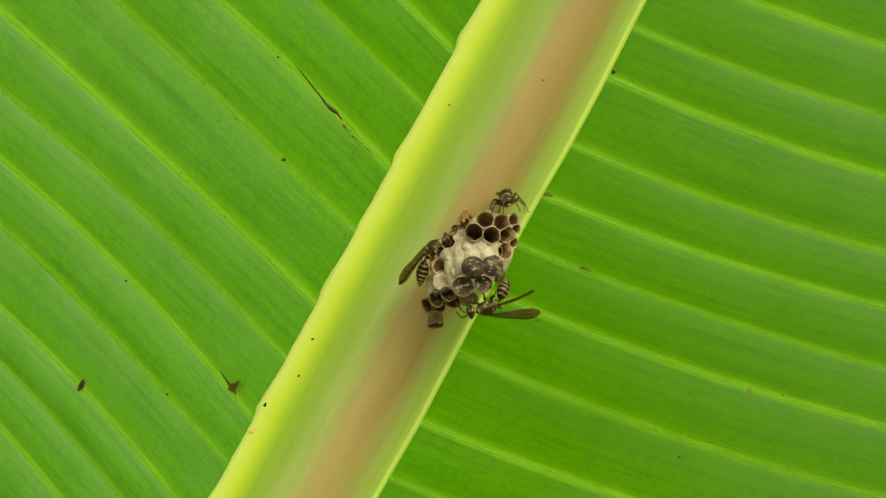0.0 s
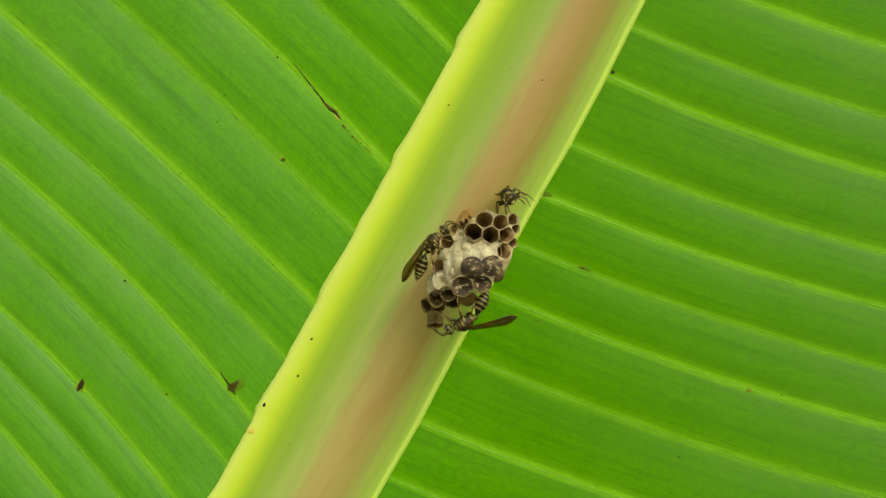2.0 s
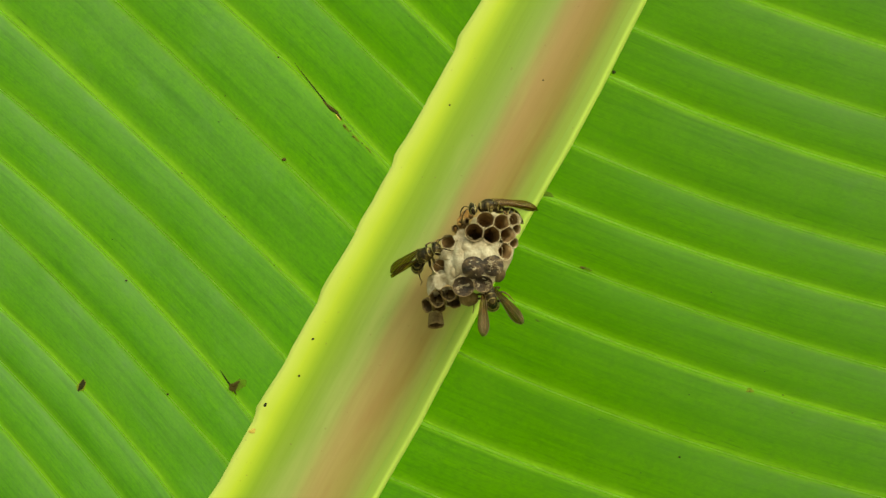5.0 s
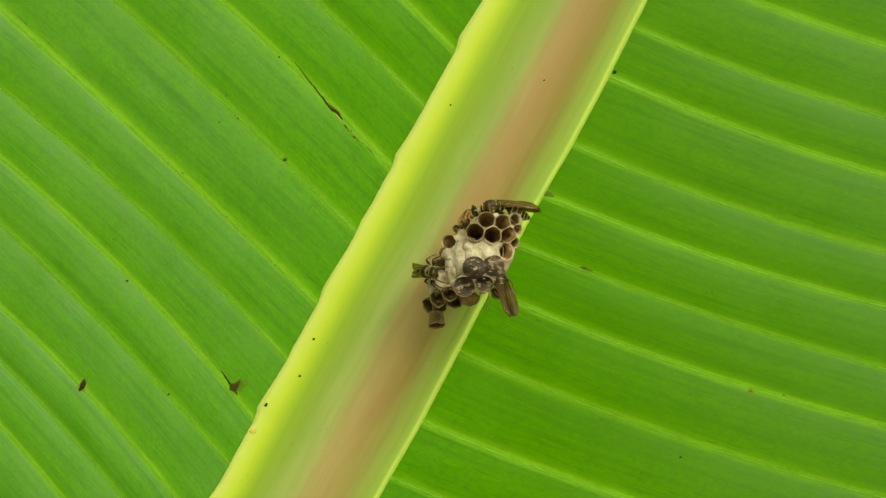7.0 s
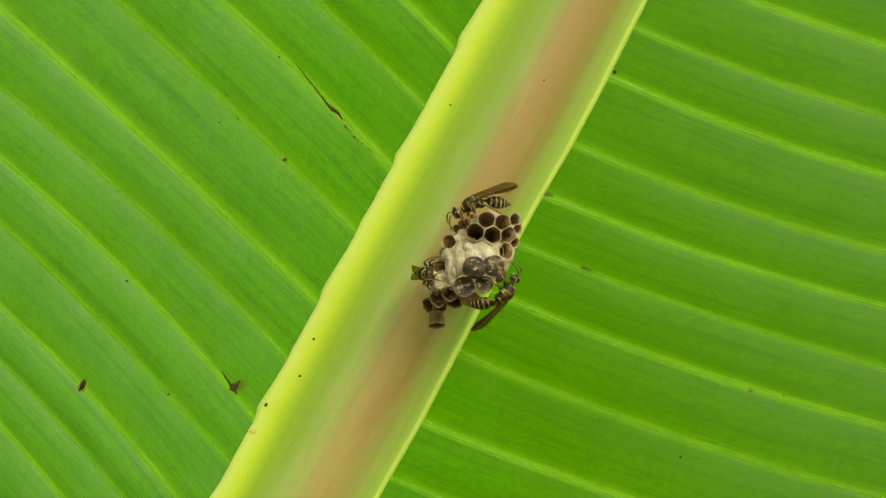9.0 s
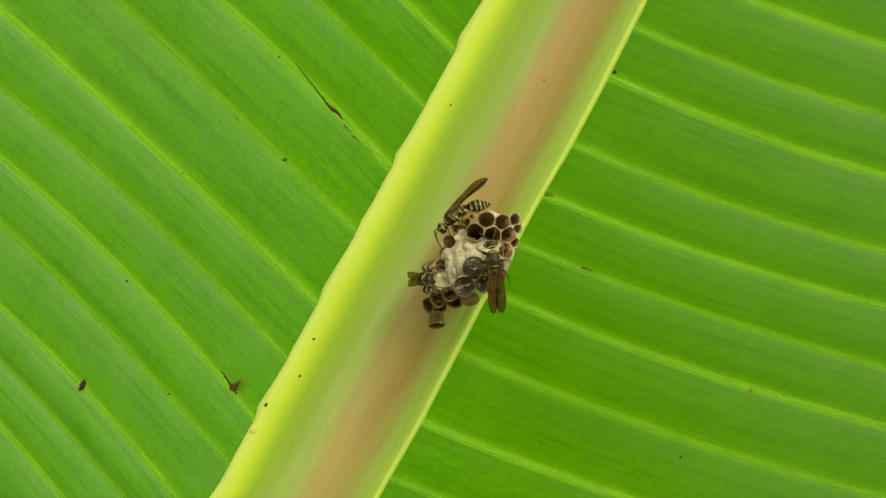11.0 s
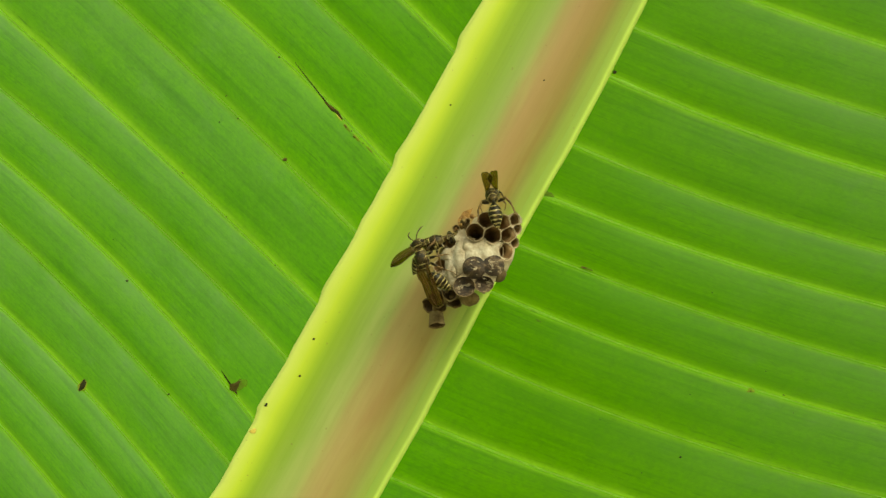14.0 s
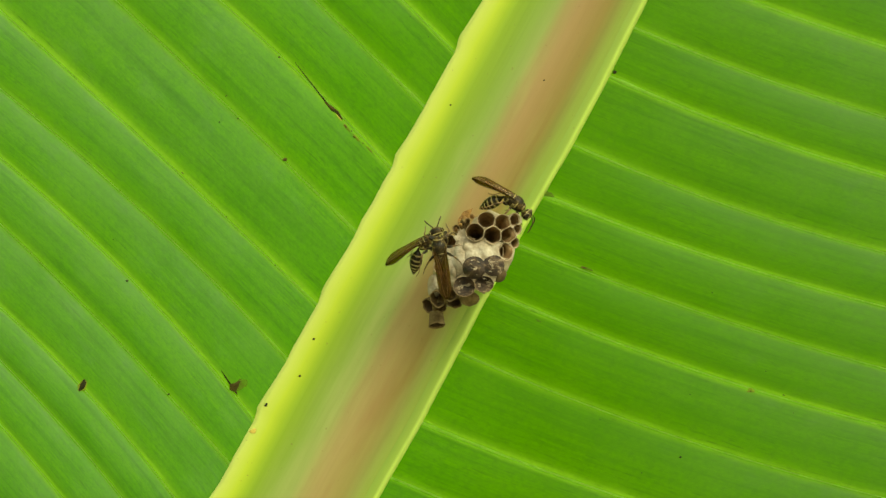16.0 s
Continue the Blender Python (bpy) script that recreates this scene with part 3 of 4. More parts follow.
for x, y, length, width, turn, mat, seed, owner in (
        (-90.9, -34.4, 3.8, 2.0, 60, HALO, 1, left_blade), (-90.9, -34.4, 3.2, 1.3, 62, SPECK, 2, left_blade),
        (-24.3, 30.6, 2.6, 0.7, -50, HALO, 51, left_blade), (-21.8, 28.0, 2.8, 0.6, -48, HALO, 52, left_blade), (-18.6, 25.2, 2.4, 0.45, -48, HALO, 53, left_blade),
        (-24.6, 31.0, 1.0, 0.4, -50, SCAR, 54, left_blade), (-22.4, 28.3, 0.8, 0.35, -40, SCAR, 55, left_blade), (-20.2, 26.7, 0.5, 0.3, -50, SCAR, 56, left_blade), (-23.1, 29.8, 0.45, 0.3, 0, SCAR, 57, left_blade),
        (-51.0, -34.2, 3.6, 2.4, 40, STAIN, 58, left_blade), (-52.6, -34.8, 3.0, 2.0, 40, SCAR, 59, left_blade),
        (-52.9, -34.9, 2.0, 1.5, 20, SCAR, 3, left_blade), (-50.9, -34.6, 1.7, 1.1, 40, HALO, 4, left_blade),
        (-39.9, 22.6, 1.2, 0.9, 10, SCAR, 5, left_blade), (-79.7, -8.0, 0.7, 0.5, 0, SPECK, 6, left_blade),
        (-69.3, -36.7, 0.7, 0.45, 30, SPECK, 7, left_blade), (-41.3, 48.4, 0.6, 0.45, 0, SPECK, 8, left_blade),
        (43.4, 44.7, 1.0, 0.9, 20, SPECK, 9, right_blade), (35.5, -4.7, 1.5, 0.55, -20, SCAR, 10, right_blade), (36.6, -5.0, 2.6, 0.7, -20, STAIN, 16, right_blade),
        (77.4, -35.7, 1.9, 1.5, 0, HALO, 11, right_blade), (77.4, -35.7, 0.39, 0.35, 0, SCAR, 15, right_blade), (26.4, 13.9, 3.6, 1.3, -15, STAIN, 12, right_blade), (25.6, 14.3, 1.3, 0.6, -10, HALO, 17, right_blade),
        (59.7, -52.3, 0.6, 0.5, 0, SPECK, 13, right_blade), (62.1, -36.6, 0.33, 0.28, 0, SPECK, 31, right_blade), (81.0, -30.7, 0.29, 0.24, 0, SPECK, 32, right_blade),
        (39.6, -43.0, 0.29, 0.24, 0, SPECK, 33, right_blade), (87.9, -41.1, 0.29, 0.24, 20, SCAR, 34, right_blade), (85.6, -36.7, 0.65, 0.28, -20, SCAR, 35, right_blade),
        (50.0, -56.3, 0.29, 0.28, 0, SPECK, 36, right_blade), (67.7, -10.9, 0.36, 0.28, 0, SPECK, 37, right_blade), (-56.3, 32.0, 0.36, 0.32, 0, SPECK, 38, left_blade),
        (-54.6, 38.6, 0.59, 0.28, 40, SCAR, 39, left_blade), (-51.7, 32.9, 0.45, 0.28, 40, SCAR, 40, left_blade), (-3.7, 53.6, 0.29, 0.24, 0, SPECK, 41, left_blade),
        (-8.3, 58.7, 0.29, 0.24, 0, SPECK, 42, left_blade), (-83.0, 2.4, 0.33, 0.28, 0, SPECK, 43, left_blade), (-54.7, 8.1, 0.33, 0.28, 30, SPECK, 44, left_blade),
        (-65.6, 19.1, 0.72, 0.28, -40, SCAR, 45, left_blade), (-42.4, -4.1, 0.39, 0.28, -40, SPECK, 46, left_blade), (24.1, -18.1, 1.6, 0.4, -25, STAIN, 14, right_blade)):
    face = left_face if owner is left_blade else right_face
    part("blemish", blotch(x, y, face(x, y) + (0.14 if mat in (HALO, STAIN) else 0.2), length, width, turn, mat, seed, 0.03 if mat in (HALO, STAIN) else 0.10), owner)
for x, y, length, width, turn, mat, seed in (
        (-44.6, -39.3, 1.1, 0.7, 60, SPECK, 21), (-47.9, -45.9, 1.8, 1.2, 20, FADED, 22), (-36.1, -32.0, 0.7, 0.5, 30, SPECK, 23),
        (-32.6, -22.7, 0.7, 0.5, 30, SPECK, 24), (1.9, 36.3, 0.5, 0.4, 0, SPECK, 25), (25.3, 42.3, 0.5, 0.4, 0, SPECK, 26),
        (39.7, 44.9, 0.45, 0.35, 0, SPECK, 27)):
    s = (x - CENTRE[0]) * ACROSS[0] + (y - CENTRE[1]) * ACROSS[1]
    part("blemish", blotch(x, y, (1.05 if s < RIB_L else rib_height(s)) + 0.1, length, width, turn, mat, seed, 0.12), midrib)

# ---- the nest ----
nest = thing("wasp_nest", "grey-white paper wasp nest of open and sealed cells", "wasp nest", LEAF)


def cell_mesh(x, y, z, r, axis, length, seed, old=False, wall=0.955):
    """A six-sided paper cell: outer wall, rounded rim, dark lining."""
    rng = random.Random(seed)
    a = Vector(axis).normalized()
    s = a.cross(Vector((0, 1, 0)) if abs(a.y) < 0.9 else Vector((0, 0, 1))).normalized()
    c = a.cross(s)
    turn = rng.uniform(-0.06, 0.06)
    seg = 24
    rings = [(-length, 0.50, 0), (-length * 0.55, 0.82, 0), (-length * 0.18, 0.97, 0), (-0.2, 1.045, 0), (0.0, 1.05, 1), (0.06, 1.01, 1), (0.0, wall, 1),
             (-0.4, wall - 0.03, 2), (-length * 0.4, 0.80, 2), (-length * 0.8, 0.60, 2), (-length * 0.86, 0.1, 2)]
    verts, slots = [], []
    ph = rng.uniform(0, 6)
    for i, (h, k, slot) in enumerate(rings):
        for j in range(seg):
            g = 2 * math.pi * j / seg
            hexa = math.cos(math.pi / 6) / math.cos((g + math.pi / 6) % (math.pi / 3) - math.pi / 6)
            edge = (0.04 + 1.02 * hexa) if i < 5 else (0.58 + 0.45 * hexa)
            q = r * k * (edge if not old else 0.3 + 0.7 * hexa) * (1 + (0.09 if old else 0.05) * math.sin(2 * g + ph) + (0.12 if old else 0.05) * noise.noise(Vector((g * 2, i * 0.7, seed))))
            lift = 0.28 * noise.noise(Vector((math.cos(g) * 1.6, math.sin(g) * 1.6, seed + 9))) if 2 < i < 8 else 0.0
            p = Vector((x, y, z)) + s * q * math.cos(g + turn) + c * q * math.sin(g + turn) + a * (h + lift)
            verts.append(tuple(p))
        slots += [rings[i][2]] * seg
    faces = grid_faces(len(rings), seg, True)
    slots = slots[:len(faces)]
    n = len(rings)
    faces.append(tuple((n - 1) * seg + j for j in range(seg)))
    slots.append(2)
    faces.append(tuple(range(seg))[::-1])
    slots.append(0)
    return mesh_from("cell", verts, faces, [FLAP, FLAP, OLD_LINING] if old else [PAPER, SILK if wall < 0.91 else RIM, INSIDE], slots)


def cap_mesh(x, y, z, r, axis, rise, mat, seed, sink=0.0):
    """A lumpy lid over a cell's mouth."""
    s, c, a = basis(axis)
    seg, rings = 16, 7
    verts = []
    for i in range(rings):
        f = i / (rings - 1)
        for j in range(seg):
            g = 2 * math.pi * j / seg
            q = r * math.cos(f * math.pi / 2 * 0.98)
            bulge = rise * math.sin(f * math.pi / 2) + 0.30 * noise.noise(Vector((q * math.cos(g) * 1.1, q * math.sin(g) * 1.1, seed * 3.1)))
            p = Vector((x, y, z)) + (s * math.cos(g) + c * math.sin(g)) * q + a * (bulge - sink)
            verts.append(tuple(p))
    faces = grid_faces(rings, seg, True) + [tuple((rings - 1) * seg + j for j in range(seg))]
    return mesh_from("cap", verts, faces, [mat])


# mouth's place, half width and height, and the way that it faces; open cells first
OPEN = [(10.3, 6.9, 26, 1.95, 1.70, 0.05, 0.3), (14.3, 6.3, 25, 1.88, 1.75, 0.25, 0.25), (17.2, 6.9, 22.5, 1.05, 1.5, 0.8, 0.2), (7.6, 4.0, 27, 2.05, 1.9, -0.05, 0.1),
        (11.8, 3.3, 27, 1.95, 1.95, 0.1, 0.05), (15.7, 3.5, 25.2, 1.85, 1.85, 0.35, 0.05), (17.9, 4.9, 20.5, 0.75, 1.2, 1.1, 0.0), (15.1, -0.6, 25, 1.55, 1.95, 0.5, -0.1),
        (17.2, 1.5, 21.2, 0.8, 1.1, 1.0, -0.1), (1.5, 1.7, 21, 1.60, 1.5, -0.4, 0.35), (-0.45, -4.2, 22, 1.65, 1.75, -0.35, 0.45)]
SEALED = [(5.5, 0.7, 25.8, 2.4, 2.4, -0.1, 0.1), (9.2, 0.0, 26.4, 2.5, 2.5, 0.05, 0.05), (12.4, -0.9, 25.1, 2.2, 2.2, 0.25, 0.0), (7.2, -1.9, 26.6, 2.4, 2.4, 0.0, 0.05), (10.7, -1.7, 26.6, 2.2, 2.2, 0.1, 0.0)]
TORN_CELLS = [(7.4, -4.4, 28.2, 2.35, 2.25, 0.0, -0.1), (11.95, -3.9, 27.4, 2.15, 2.1, 0.3, -0.1), (5.0, -8.9, 26.6, 2.35, 2.15, -0.1, -0.35), (9.7, -8.3, 26.8, 2.05, 1.7, 0.15, -0.4)]
# older brown cells at the low end: mouth's place, radius, the way that it faces
OLD = [(1.5, -10.7, 23.5, 1.95, -0.15, -0.4), (-1.4, -12.1, 21.5, 2.05, -0.35, -0.4), (-3.7, -13.7, 18, 1.75, -0.8, -0.4), (-0.8, -14.1, 18.5, 1.75, -0.2, -0.9), (2.7, -12.9, 20.5, 1.85, 0.0, -0.9)]
SITES = np.array([(x, y, z, (rx + ry) / 2) for x, y, z, rx, ry, *_ in OPEN + TORN_CELLS + SEALED])


def rim_height(x, y):
    """The comb's face: one smooth surface through all the mouths."""
    w = 1 / (np.hypot(SITES[:, 0] - x, SITES[:, 1] - y) + 0.7) ** 4
    return float((SITES[:, 2] * w).sum() / w.sum())


def outline(x, y, rx, ry, seg=30):
    """How far a cell reaches each way: halfway to its neighbours, and no further than its own wall. Also its rounder mouth."""
    me_r, far = (rx + ry) / 2, []
    for k in range(seg):
        g = 2 * math.pi * k / seg
        c, d = math.cos(g), math.sin(g)
        r = rx * ry / math.hypot(ry * c, rx * d) + 0.30
        for qx, qy, _, qr in SITES[:len(OPEN) + len(TORN_CELLS)]:
            ahead = c * (qx - x) + d * (qy - y)
            if ahead > 0.3:
                r = min(r, max(0.5, ((qx - x) ** 2 + (qy - y) ** 2 + me_r ** 2 - qr ** 2) / (2 * ahead)))
        far.append(r)
    far = np.array(far)
    even = (np.roll(far, 1) + np.roll(far, -1) + np.roll(far, 2) + np.roll(far, -2) + far) / 5
    even += 0.10 * np.array([noise.noise(Vector((1.3 * math.cos(2 * math.pi * k / seg), 1.3 * math.sin(2 * math.pi * k / seg), x))) for k in range(seg)])
    mouth = np.minimum(0.68 * far + 0.32 * even - 0.11, far - 0.08)
    return far, mouth


def comb_cell(x, y, z, rx, ry, ax, ay, length, rim):
    """A paper cell that shares its rim's line with its neighbours: outer wall, thin worn rim, deep dark lining."""
    far, mouth = outline(x, y, rx, ry)
    seg = len(far)
    a = Vector((ax, ay, 1)).normalized()
    rings = [(-length, 0.60, 0.0, 0), (-length * 0.5, 0.86, 0.0, 0), (-0.5, 0.985, 0.0, 0), (-0.06, 1.0, 0.0, 0), (0.05, 0.62, 0.38, 1), (0.05, 0.25, 0.75, 1), (-0.05, 0.0, 1.0, 1),
             (-0.5, 0.0, 0.97, 2), (-length * 0.35, 0.0, 0.86, 2), (-length * 0.65, 0.0, 0.66, 2), (-length * 0.9, 0.0, 0.34, 2), (-length * 0.98, 0.0, 0.06, 2)]
    verts, slots = [], []
    for i, (h, kf, km, slot) in enumerate(rings):
        for k in range(seg):
            g = 2 * math.pi * k / seg
            q = far[k] * kf + mouth[k] * km
            px, py = x + q * math.cos(g), y + q * math.sin(g)
            worn = 0.16 * noise.noise(Vector((px * 0.9, py * 0.9, 5.0))) + 0.10 * noise.noise(Vector((px * 2.6, py * 2.6, 9.0)))
            p = Vector((px, py, (rim_height(px, py) if -1 < h else z) + (worn if 2 < i < 8 else 0.0))) + a * h
            verts.append(tuple(p))
        slots += [slot] * seg
    faces = grid_faces(len(rings), seg, True)
    slots = slots[:len(faces)]
    n = len(rings)
    faces += [tuple((n - 1) * seg + k for k in range(seg)), tuple(range(seg))[::-1]]
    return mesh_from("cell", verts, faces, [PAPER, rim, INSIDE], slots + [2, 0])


def lid_mesh(x, y, z, rx, ry, ax, ay, rise, mat, seed, over):
    """A rough lid inside a cell's rim; a negative rise leaves it sunken."""
    far, mouth = outline(x, y, rx, ry)
    seg, rings, verts = len(far), 8, []
    a = Vector((ax, ay, 1)).normalized()
    for i in range(rings):
        f = i / (rings - 1)
        for k in range(seg):
            g = 2 * math.pi * k / seg
            q = mouth[k] * over * (1 - f) + 0.02
            px, py = x + q * math.cos(g), y + q * math.sin(g)
            h = rise * math.sin(f * math.pi / 2) + (0.22 * noise.noise(Vector((px * 1.1, py * 1.1, seed * 3.1))) + 0.12 * noise.noise(Vector((px * 2.7, py * 2.7, seed)))) * min(1.0, f * 4) + (over - 1.06) * 2
            verts.append(tuple(Vector((px, py, rim_height(px, py))) + a * h))
    return mesh_from("cap", verts, grid_faces(rings, seg, True) + [tuple((rings - 1) * seg + k for k in range(seg))], [mat])


def scraps(x, y, z, rx, ry, rise, seed):
    """Torn shreds of white silk left on a lid."""
    rng = random.Random(seed)
    pieces = []
    for _ in range(16):
        g, d = rng.uniform(0, 6.28), rng.uniform(0.10, 0.80)
        px, py, turn, size, bend = x + rx * d * math.cos(g), y + ry * d * math.sin(g), rng.uniform(-0.5, 0.8), rng.uniform(0.2, 0.65), rng.uniform(-0.5, 0.5)
        path = []
        for e in np.linspace(-1, 1, 7):
            qx, qy = px + size * e * math.cos(turn + bend * e), py + size * e * math.sin(turn + bend * e)
            out = min(1.0, math.hypot((qx - x) / rx, (qy - y) / ry))
            path.append((qx, qy, rim_height(qx, qy) + rise * math.sin((1 - out) * math.pi / 2) + 0.05))
        thick = rng.uniform(0.08, 0.24)
        pieces.append((*tube(path, [thick * k for k in (0.2, 0.7, rng.uniform(0.5, 1.3), 1.0, rng.uniform(0.4, 1.2), 0.6, 0.15)], 7, 0.4, 0.9, seed), 0))
    V, F, S = joined(*pieces)
    return mesh_from("silk_shreds", V, F, [SHRED])


DEEP = (5.5, 5.5, 5.0, 9.5, 9.0, 6.5, 5.0, 5.5, 5.0, 2.4, 3.2)
for i, (x, y, z, rx, ry, ax, ay) in enumerate(OPEN):
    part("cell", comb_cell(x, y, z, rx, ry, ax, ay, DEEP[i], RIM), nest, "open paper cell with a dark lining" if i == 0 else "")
for i, (x, y, z, r, ax, ay) in enumerate(OLD):
    part("cell", cell_mesh(x, y, z, r, (ax, ay, 1), 10.0, i + 12, True), nest, "old brown open cell")
for i, (x, y, z, r, _, ax, ay) in enumerate(SEALED):
    part("cell", cell_mesh(x, y, z - 2.0, r, (ax, ay, 1), 11.0, i + 40), nest, "paper cell sealed with pale silk")
for i, (x, y, z, rx, ry, ax, ay) in enumerate(TORN_CELLS):
    own = part("cell", comb_cell(x, y, z, rx, ry, ax, ay, 10.0, TORN if i < 2 else FLAP), nest, "paper cell with a torn dark cap")
    rise = (0.5, 0.4, -1.3, -1.6)[i]
    part("cap", lid_mesh(x, y, z, rx, ry, ax, ay, rise, TORN, i + 20, 1.10 if i < 2 else 1.05), own)
    part("silk_shreds", scraps(x, y, z, rx, ry, rise, i + 5), own, "torn white silk")
part("cell", cell_mesh(-1.5, -18.8, 13, 1.95, (0.05, -1, 0.5), 6.5, 90, True), nest, "lone tubular cell facing down")
for i, (x, y, z, r, ax, ay) in enumerate([(13.5, -6.3, 23.4, 1.85, 0.6, -0.5), (6.4, -11.9, 21.6, 2.4, 0.0, -0.9)]):
    part("flap", cap_mesh(x, y, z + 0.4, r, (ax, ay, 1), 0.7, OLD_LINING if i == 0 else FLAP, i + 33), nest, "thin brown paper flap")


def comb_face(anchors, mouths):
    """One continuous sheet of pulp between the cells: it passes through the anchors and is open at the mouths."""
    an = np.array(anchors)
    step = 0.27
    xs = np.arange(an[:, 0].min() - 3, an[:, 0].max() + 3, step)
    ys = np.arange(an[:, 1].min() - 3, an[:, 1].max() + 3, step)
    verts, index, faces, inside = [], {}, [], set()
    for i, across in enumerate(xs):
        for j, up in enumerate(ys):
            x, y = across, up
            d = np.hypot(an[:, 0] - x, an[:, 1] - y)
            if (d / an[:, 3]).min() > 1:
                continue
            w = 1 / (d + 0.5) ** 4
            z = float((an[:, 2] * w).sum() / w.sum()) - 0.22 * max(0.0, d.min() - 1.2) ** 2
            z += 0.25 * noise.noise(Vector((x * 0.55, y * 0.25, 3.0))) + 0.10 * noise.noise(Vector((x * 1.6, y * 0.8, 8.0)))
            z -= 0.55 * math.exp(-((x - 3.4 - 0.15 * math.sin(y)) / 0.45) ** 2) * (1 if -7.5 < y < 1.8 else 0) + 0.5 * math.exp(-((x - 1.2) / 0.4) ** 2) * (1 if -9.5 < y < -2.5 else 0)
            for a, b, r in mouths:
                gap = math.hypot(x - a, y - b)
                if gap < 0.9 * r:
                    x, y = a + (x - a) / max(gap, 0.01) * 0.9 * r, b + (y - b) / max(gap, 0.01) * 0.9 * r
                    inside.add((i, j))
                    break
            index[i, j] = len(verts)
            verts.append((x + 0.1 * noise.noise(Vector((x, y, 1))), y + 0.1 * noise.noise(Vector((y, x, 2))), z))
    for i in range(len(xs) - 1):
        for j in range(len(ys) - 1):
            q = [(i, j), (i + 1, j), (i + 1, j + 1), (i, j + 1)]
            if all(k in index for k in q) and not all(k in inside for k in q):
                faces.append(tuple(index[k] for k in q))
    return mesh_from("comb_face", verts, faces, [SILK])


def lump_mesh(x, y, z, rx, ry, rz, mat, seed, rough=0.18):
    verts, rings, seg = [], 12, 20
    for i in range(rings):
        p = math.pi * (i + 0.5) / rings
        for j in range(seg):
            g = 2 * math.pi * j / seg
            d = Vector((math.sin(p) * math.cos(g), math.sin(p) * math.sin(g), math.cos(p)))
            k = 1 + rough * noise.noise(d * 2.2 + Vector((seed, 0, 0))) + rough * 0.4 * noise.noise(d * 6 + Vector((0, seed, 0)))
            verts.append((x + d.x * rx * k, y + d.y * ry * k, z + d.z * rz * k))
    faces = grid_faces(rings, seg, True) + [tuple(range(seg))[::-1], tuple((rings - 1) * seg + j for j in range(seg))]
    return mesh_from("comb", verts, faces, [mat])


FACE = [(x, y, z + 0.1, 2.9) for x, y, z, *_ in SEALED] + [(x, y, z - 0.9, 2.3) for x, y, z, *_ in TORN_CELLS] + [(x, y, z - 0.9, 1.9) for x, y, z, *_ in OPEN[:6] + OPEN[7:8] + OPEN[10:11]]
FACE += [(3.6, -2.6, 25.2, 2.9), (1.9, -1.9, 23.8, 2.6), (3.2, -5.8, 25.2, 2.9), (1.8, -7.1, 24.0, 2.7), (0.0, -7.7, 22.4, 2.4), (6.9, -7.1, 26.8, 2.9), (9.9, -6.4, 26.8, 2.9), (3.8, 1.2, 24.2, 2.4), (4.9, 3.0, 23.8, 1.9)]
part("comb_face", comb_face(FACE, [(x, y, (rx + ry) / 2 * 1.08) for x, y, z, rx, ry, *_ in OPEN] + [(x, y, (rx + ry) / 2 * 1.22) for x, y, z, rx, ry, *_ in TORN_CELLS]), nest, "pale fibrous paper between the cells")
for i, (x, y, z, x2, y2, z2, r) in enumerate([(4.6, 2.3, 23.3, 4.2, -6.3, 24.2, 2.0), (2.3, -0.7, 21.6, 2.4, -7.9, 23.0, 2.0), (0.1, -5.8, 20.3, -0.1, -10.1, 20.2, 2.0), (-2.1, -7.0, 17, -2.2, -11.1, 18, 1.7)]):
    a, b = Vector((x, y, z - 0.7)), Vector((x2, y2, z2 - 0.7))
    v, f = tube([a.lerp(b, g) + Vector((0, 0, 0.9 * math.sin(math.pi * g))) for g in np.linspace(0, 1, 14)], [r * (0.5 + 0.45 * math.sin(math.pi * (0.1 + 0.8 * g)) ** 0.5) for g in np.linspace(0, 1, 14)], 14, lump=0.12, seed=i)
    part("cell_wall", mesh_from("cell_wall", v, f, [SILK]), nest, "long pale paper wall of a sealed cell")
part("comb", lump_mesh(11.3, 0.4, 11.5, 6.2, 8.8, 5.5, PAPER, 3), nest, "grey paper comb")
part("comb", lump_mesh(2.6, -6.8, 12, 4.8, 7.4, 6.2, PAPER, 8), nest, "grey paper comb")
v, f = tube([(5.4, 6.1, 4.4), (5.6, 5.7, 11.5), (6.6, 4.0, 14.5), (7.7, 2.2, 18)], [1.5, 1.2, 1.3, 2.2], 12, lump=0.5)
part("stalk", mesh_from("nest_stalk", v, f, [RESIN]), nest, "brown resinous stalk")
for i, (x, y, z, r, ax, ay) in enumerate([(3.1, 5.0, 17, 0.95, -0.5, 0.5), (4.5, 6.2, 16, 0.95, -0.3, 0.7), (5.9, 6.8, 16.5, 0.8, -0.1, 0.8)]):
    part("cell", cell_mesh(x, y, z, r, (ax, ay, 1), 6.0, i + 95, True), nest, "small unfinished brown cell")
part("stain", blotch(5.3, 7.7, rib_height(5.0) + 0.05, 5.6, 2.2, 58, RESIN, 61, 0.08), nest, "orange resin stain at the nest's root")
rng = random.Random(12)
for i in range(9):
    f = rng.random()
    x, y = 2.6 + 4.4 * f + rng.uniform(-0.5, 0.5), 4.6 + 3.6 * f + rng.uniform(-0.6, 0.6)
    part("crumb", lump_mesh(x, y, 15.5 + rng.uniform(-1.2, 1.0), rng.uniform(0.35, 0.75), rng.uniform(0.3, 0.65), 0.6, RESIN if i % 3 else FLAP, 70 + i, 0.5), nest, "brown crumb of old pulp" if i == 0 else "")
part("resin_lump", lump_mesh(0.8, -0.8, 17, 1.6, 1.4, 1.6, FLAP, 53, 0.3), nest)


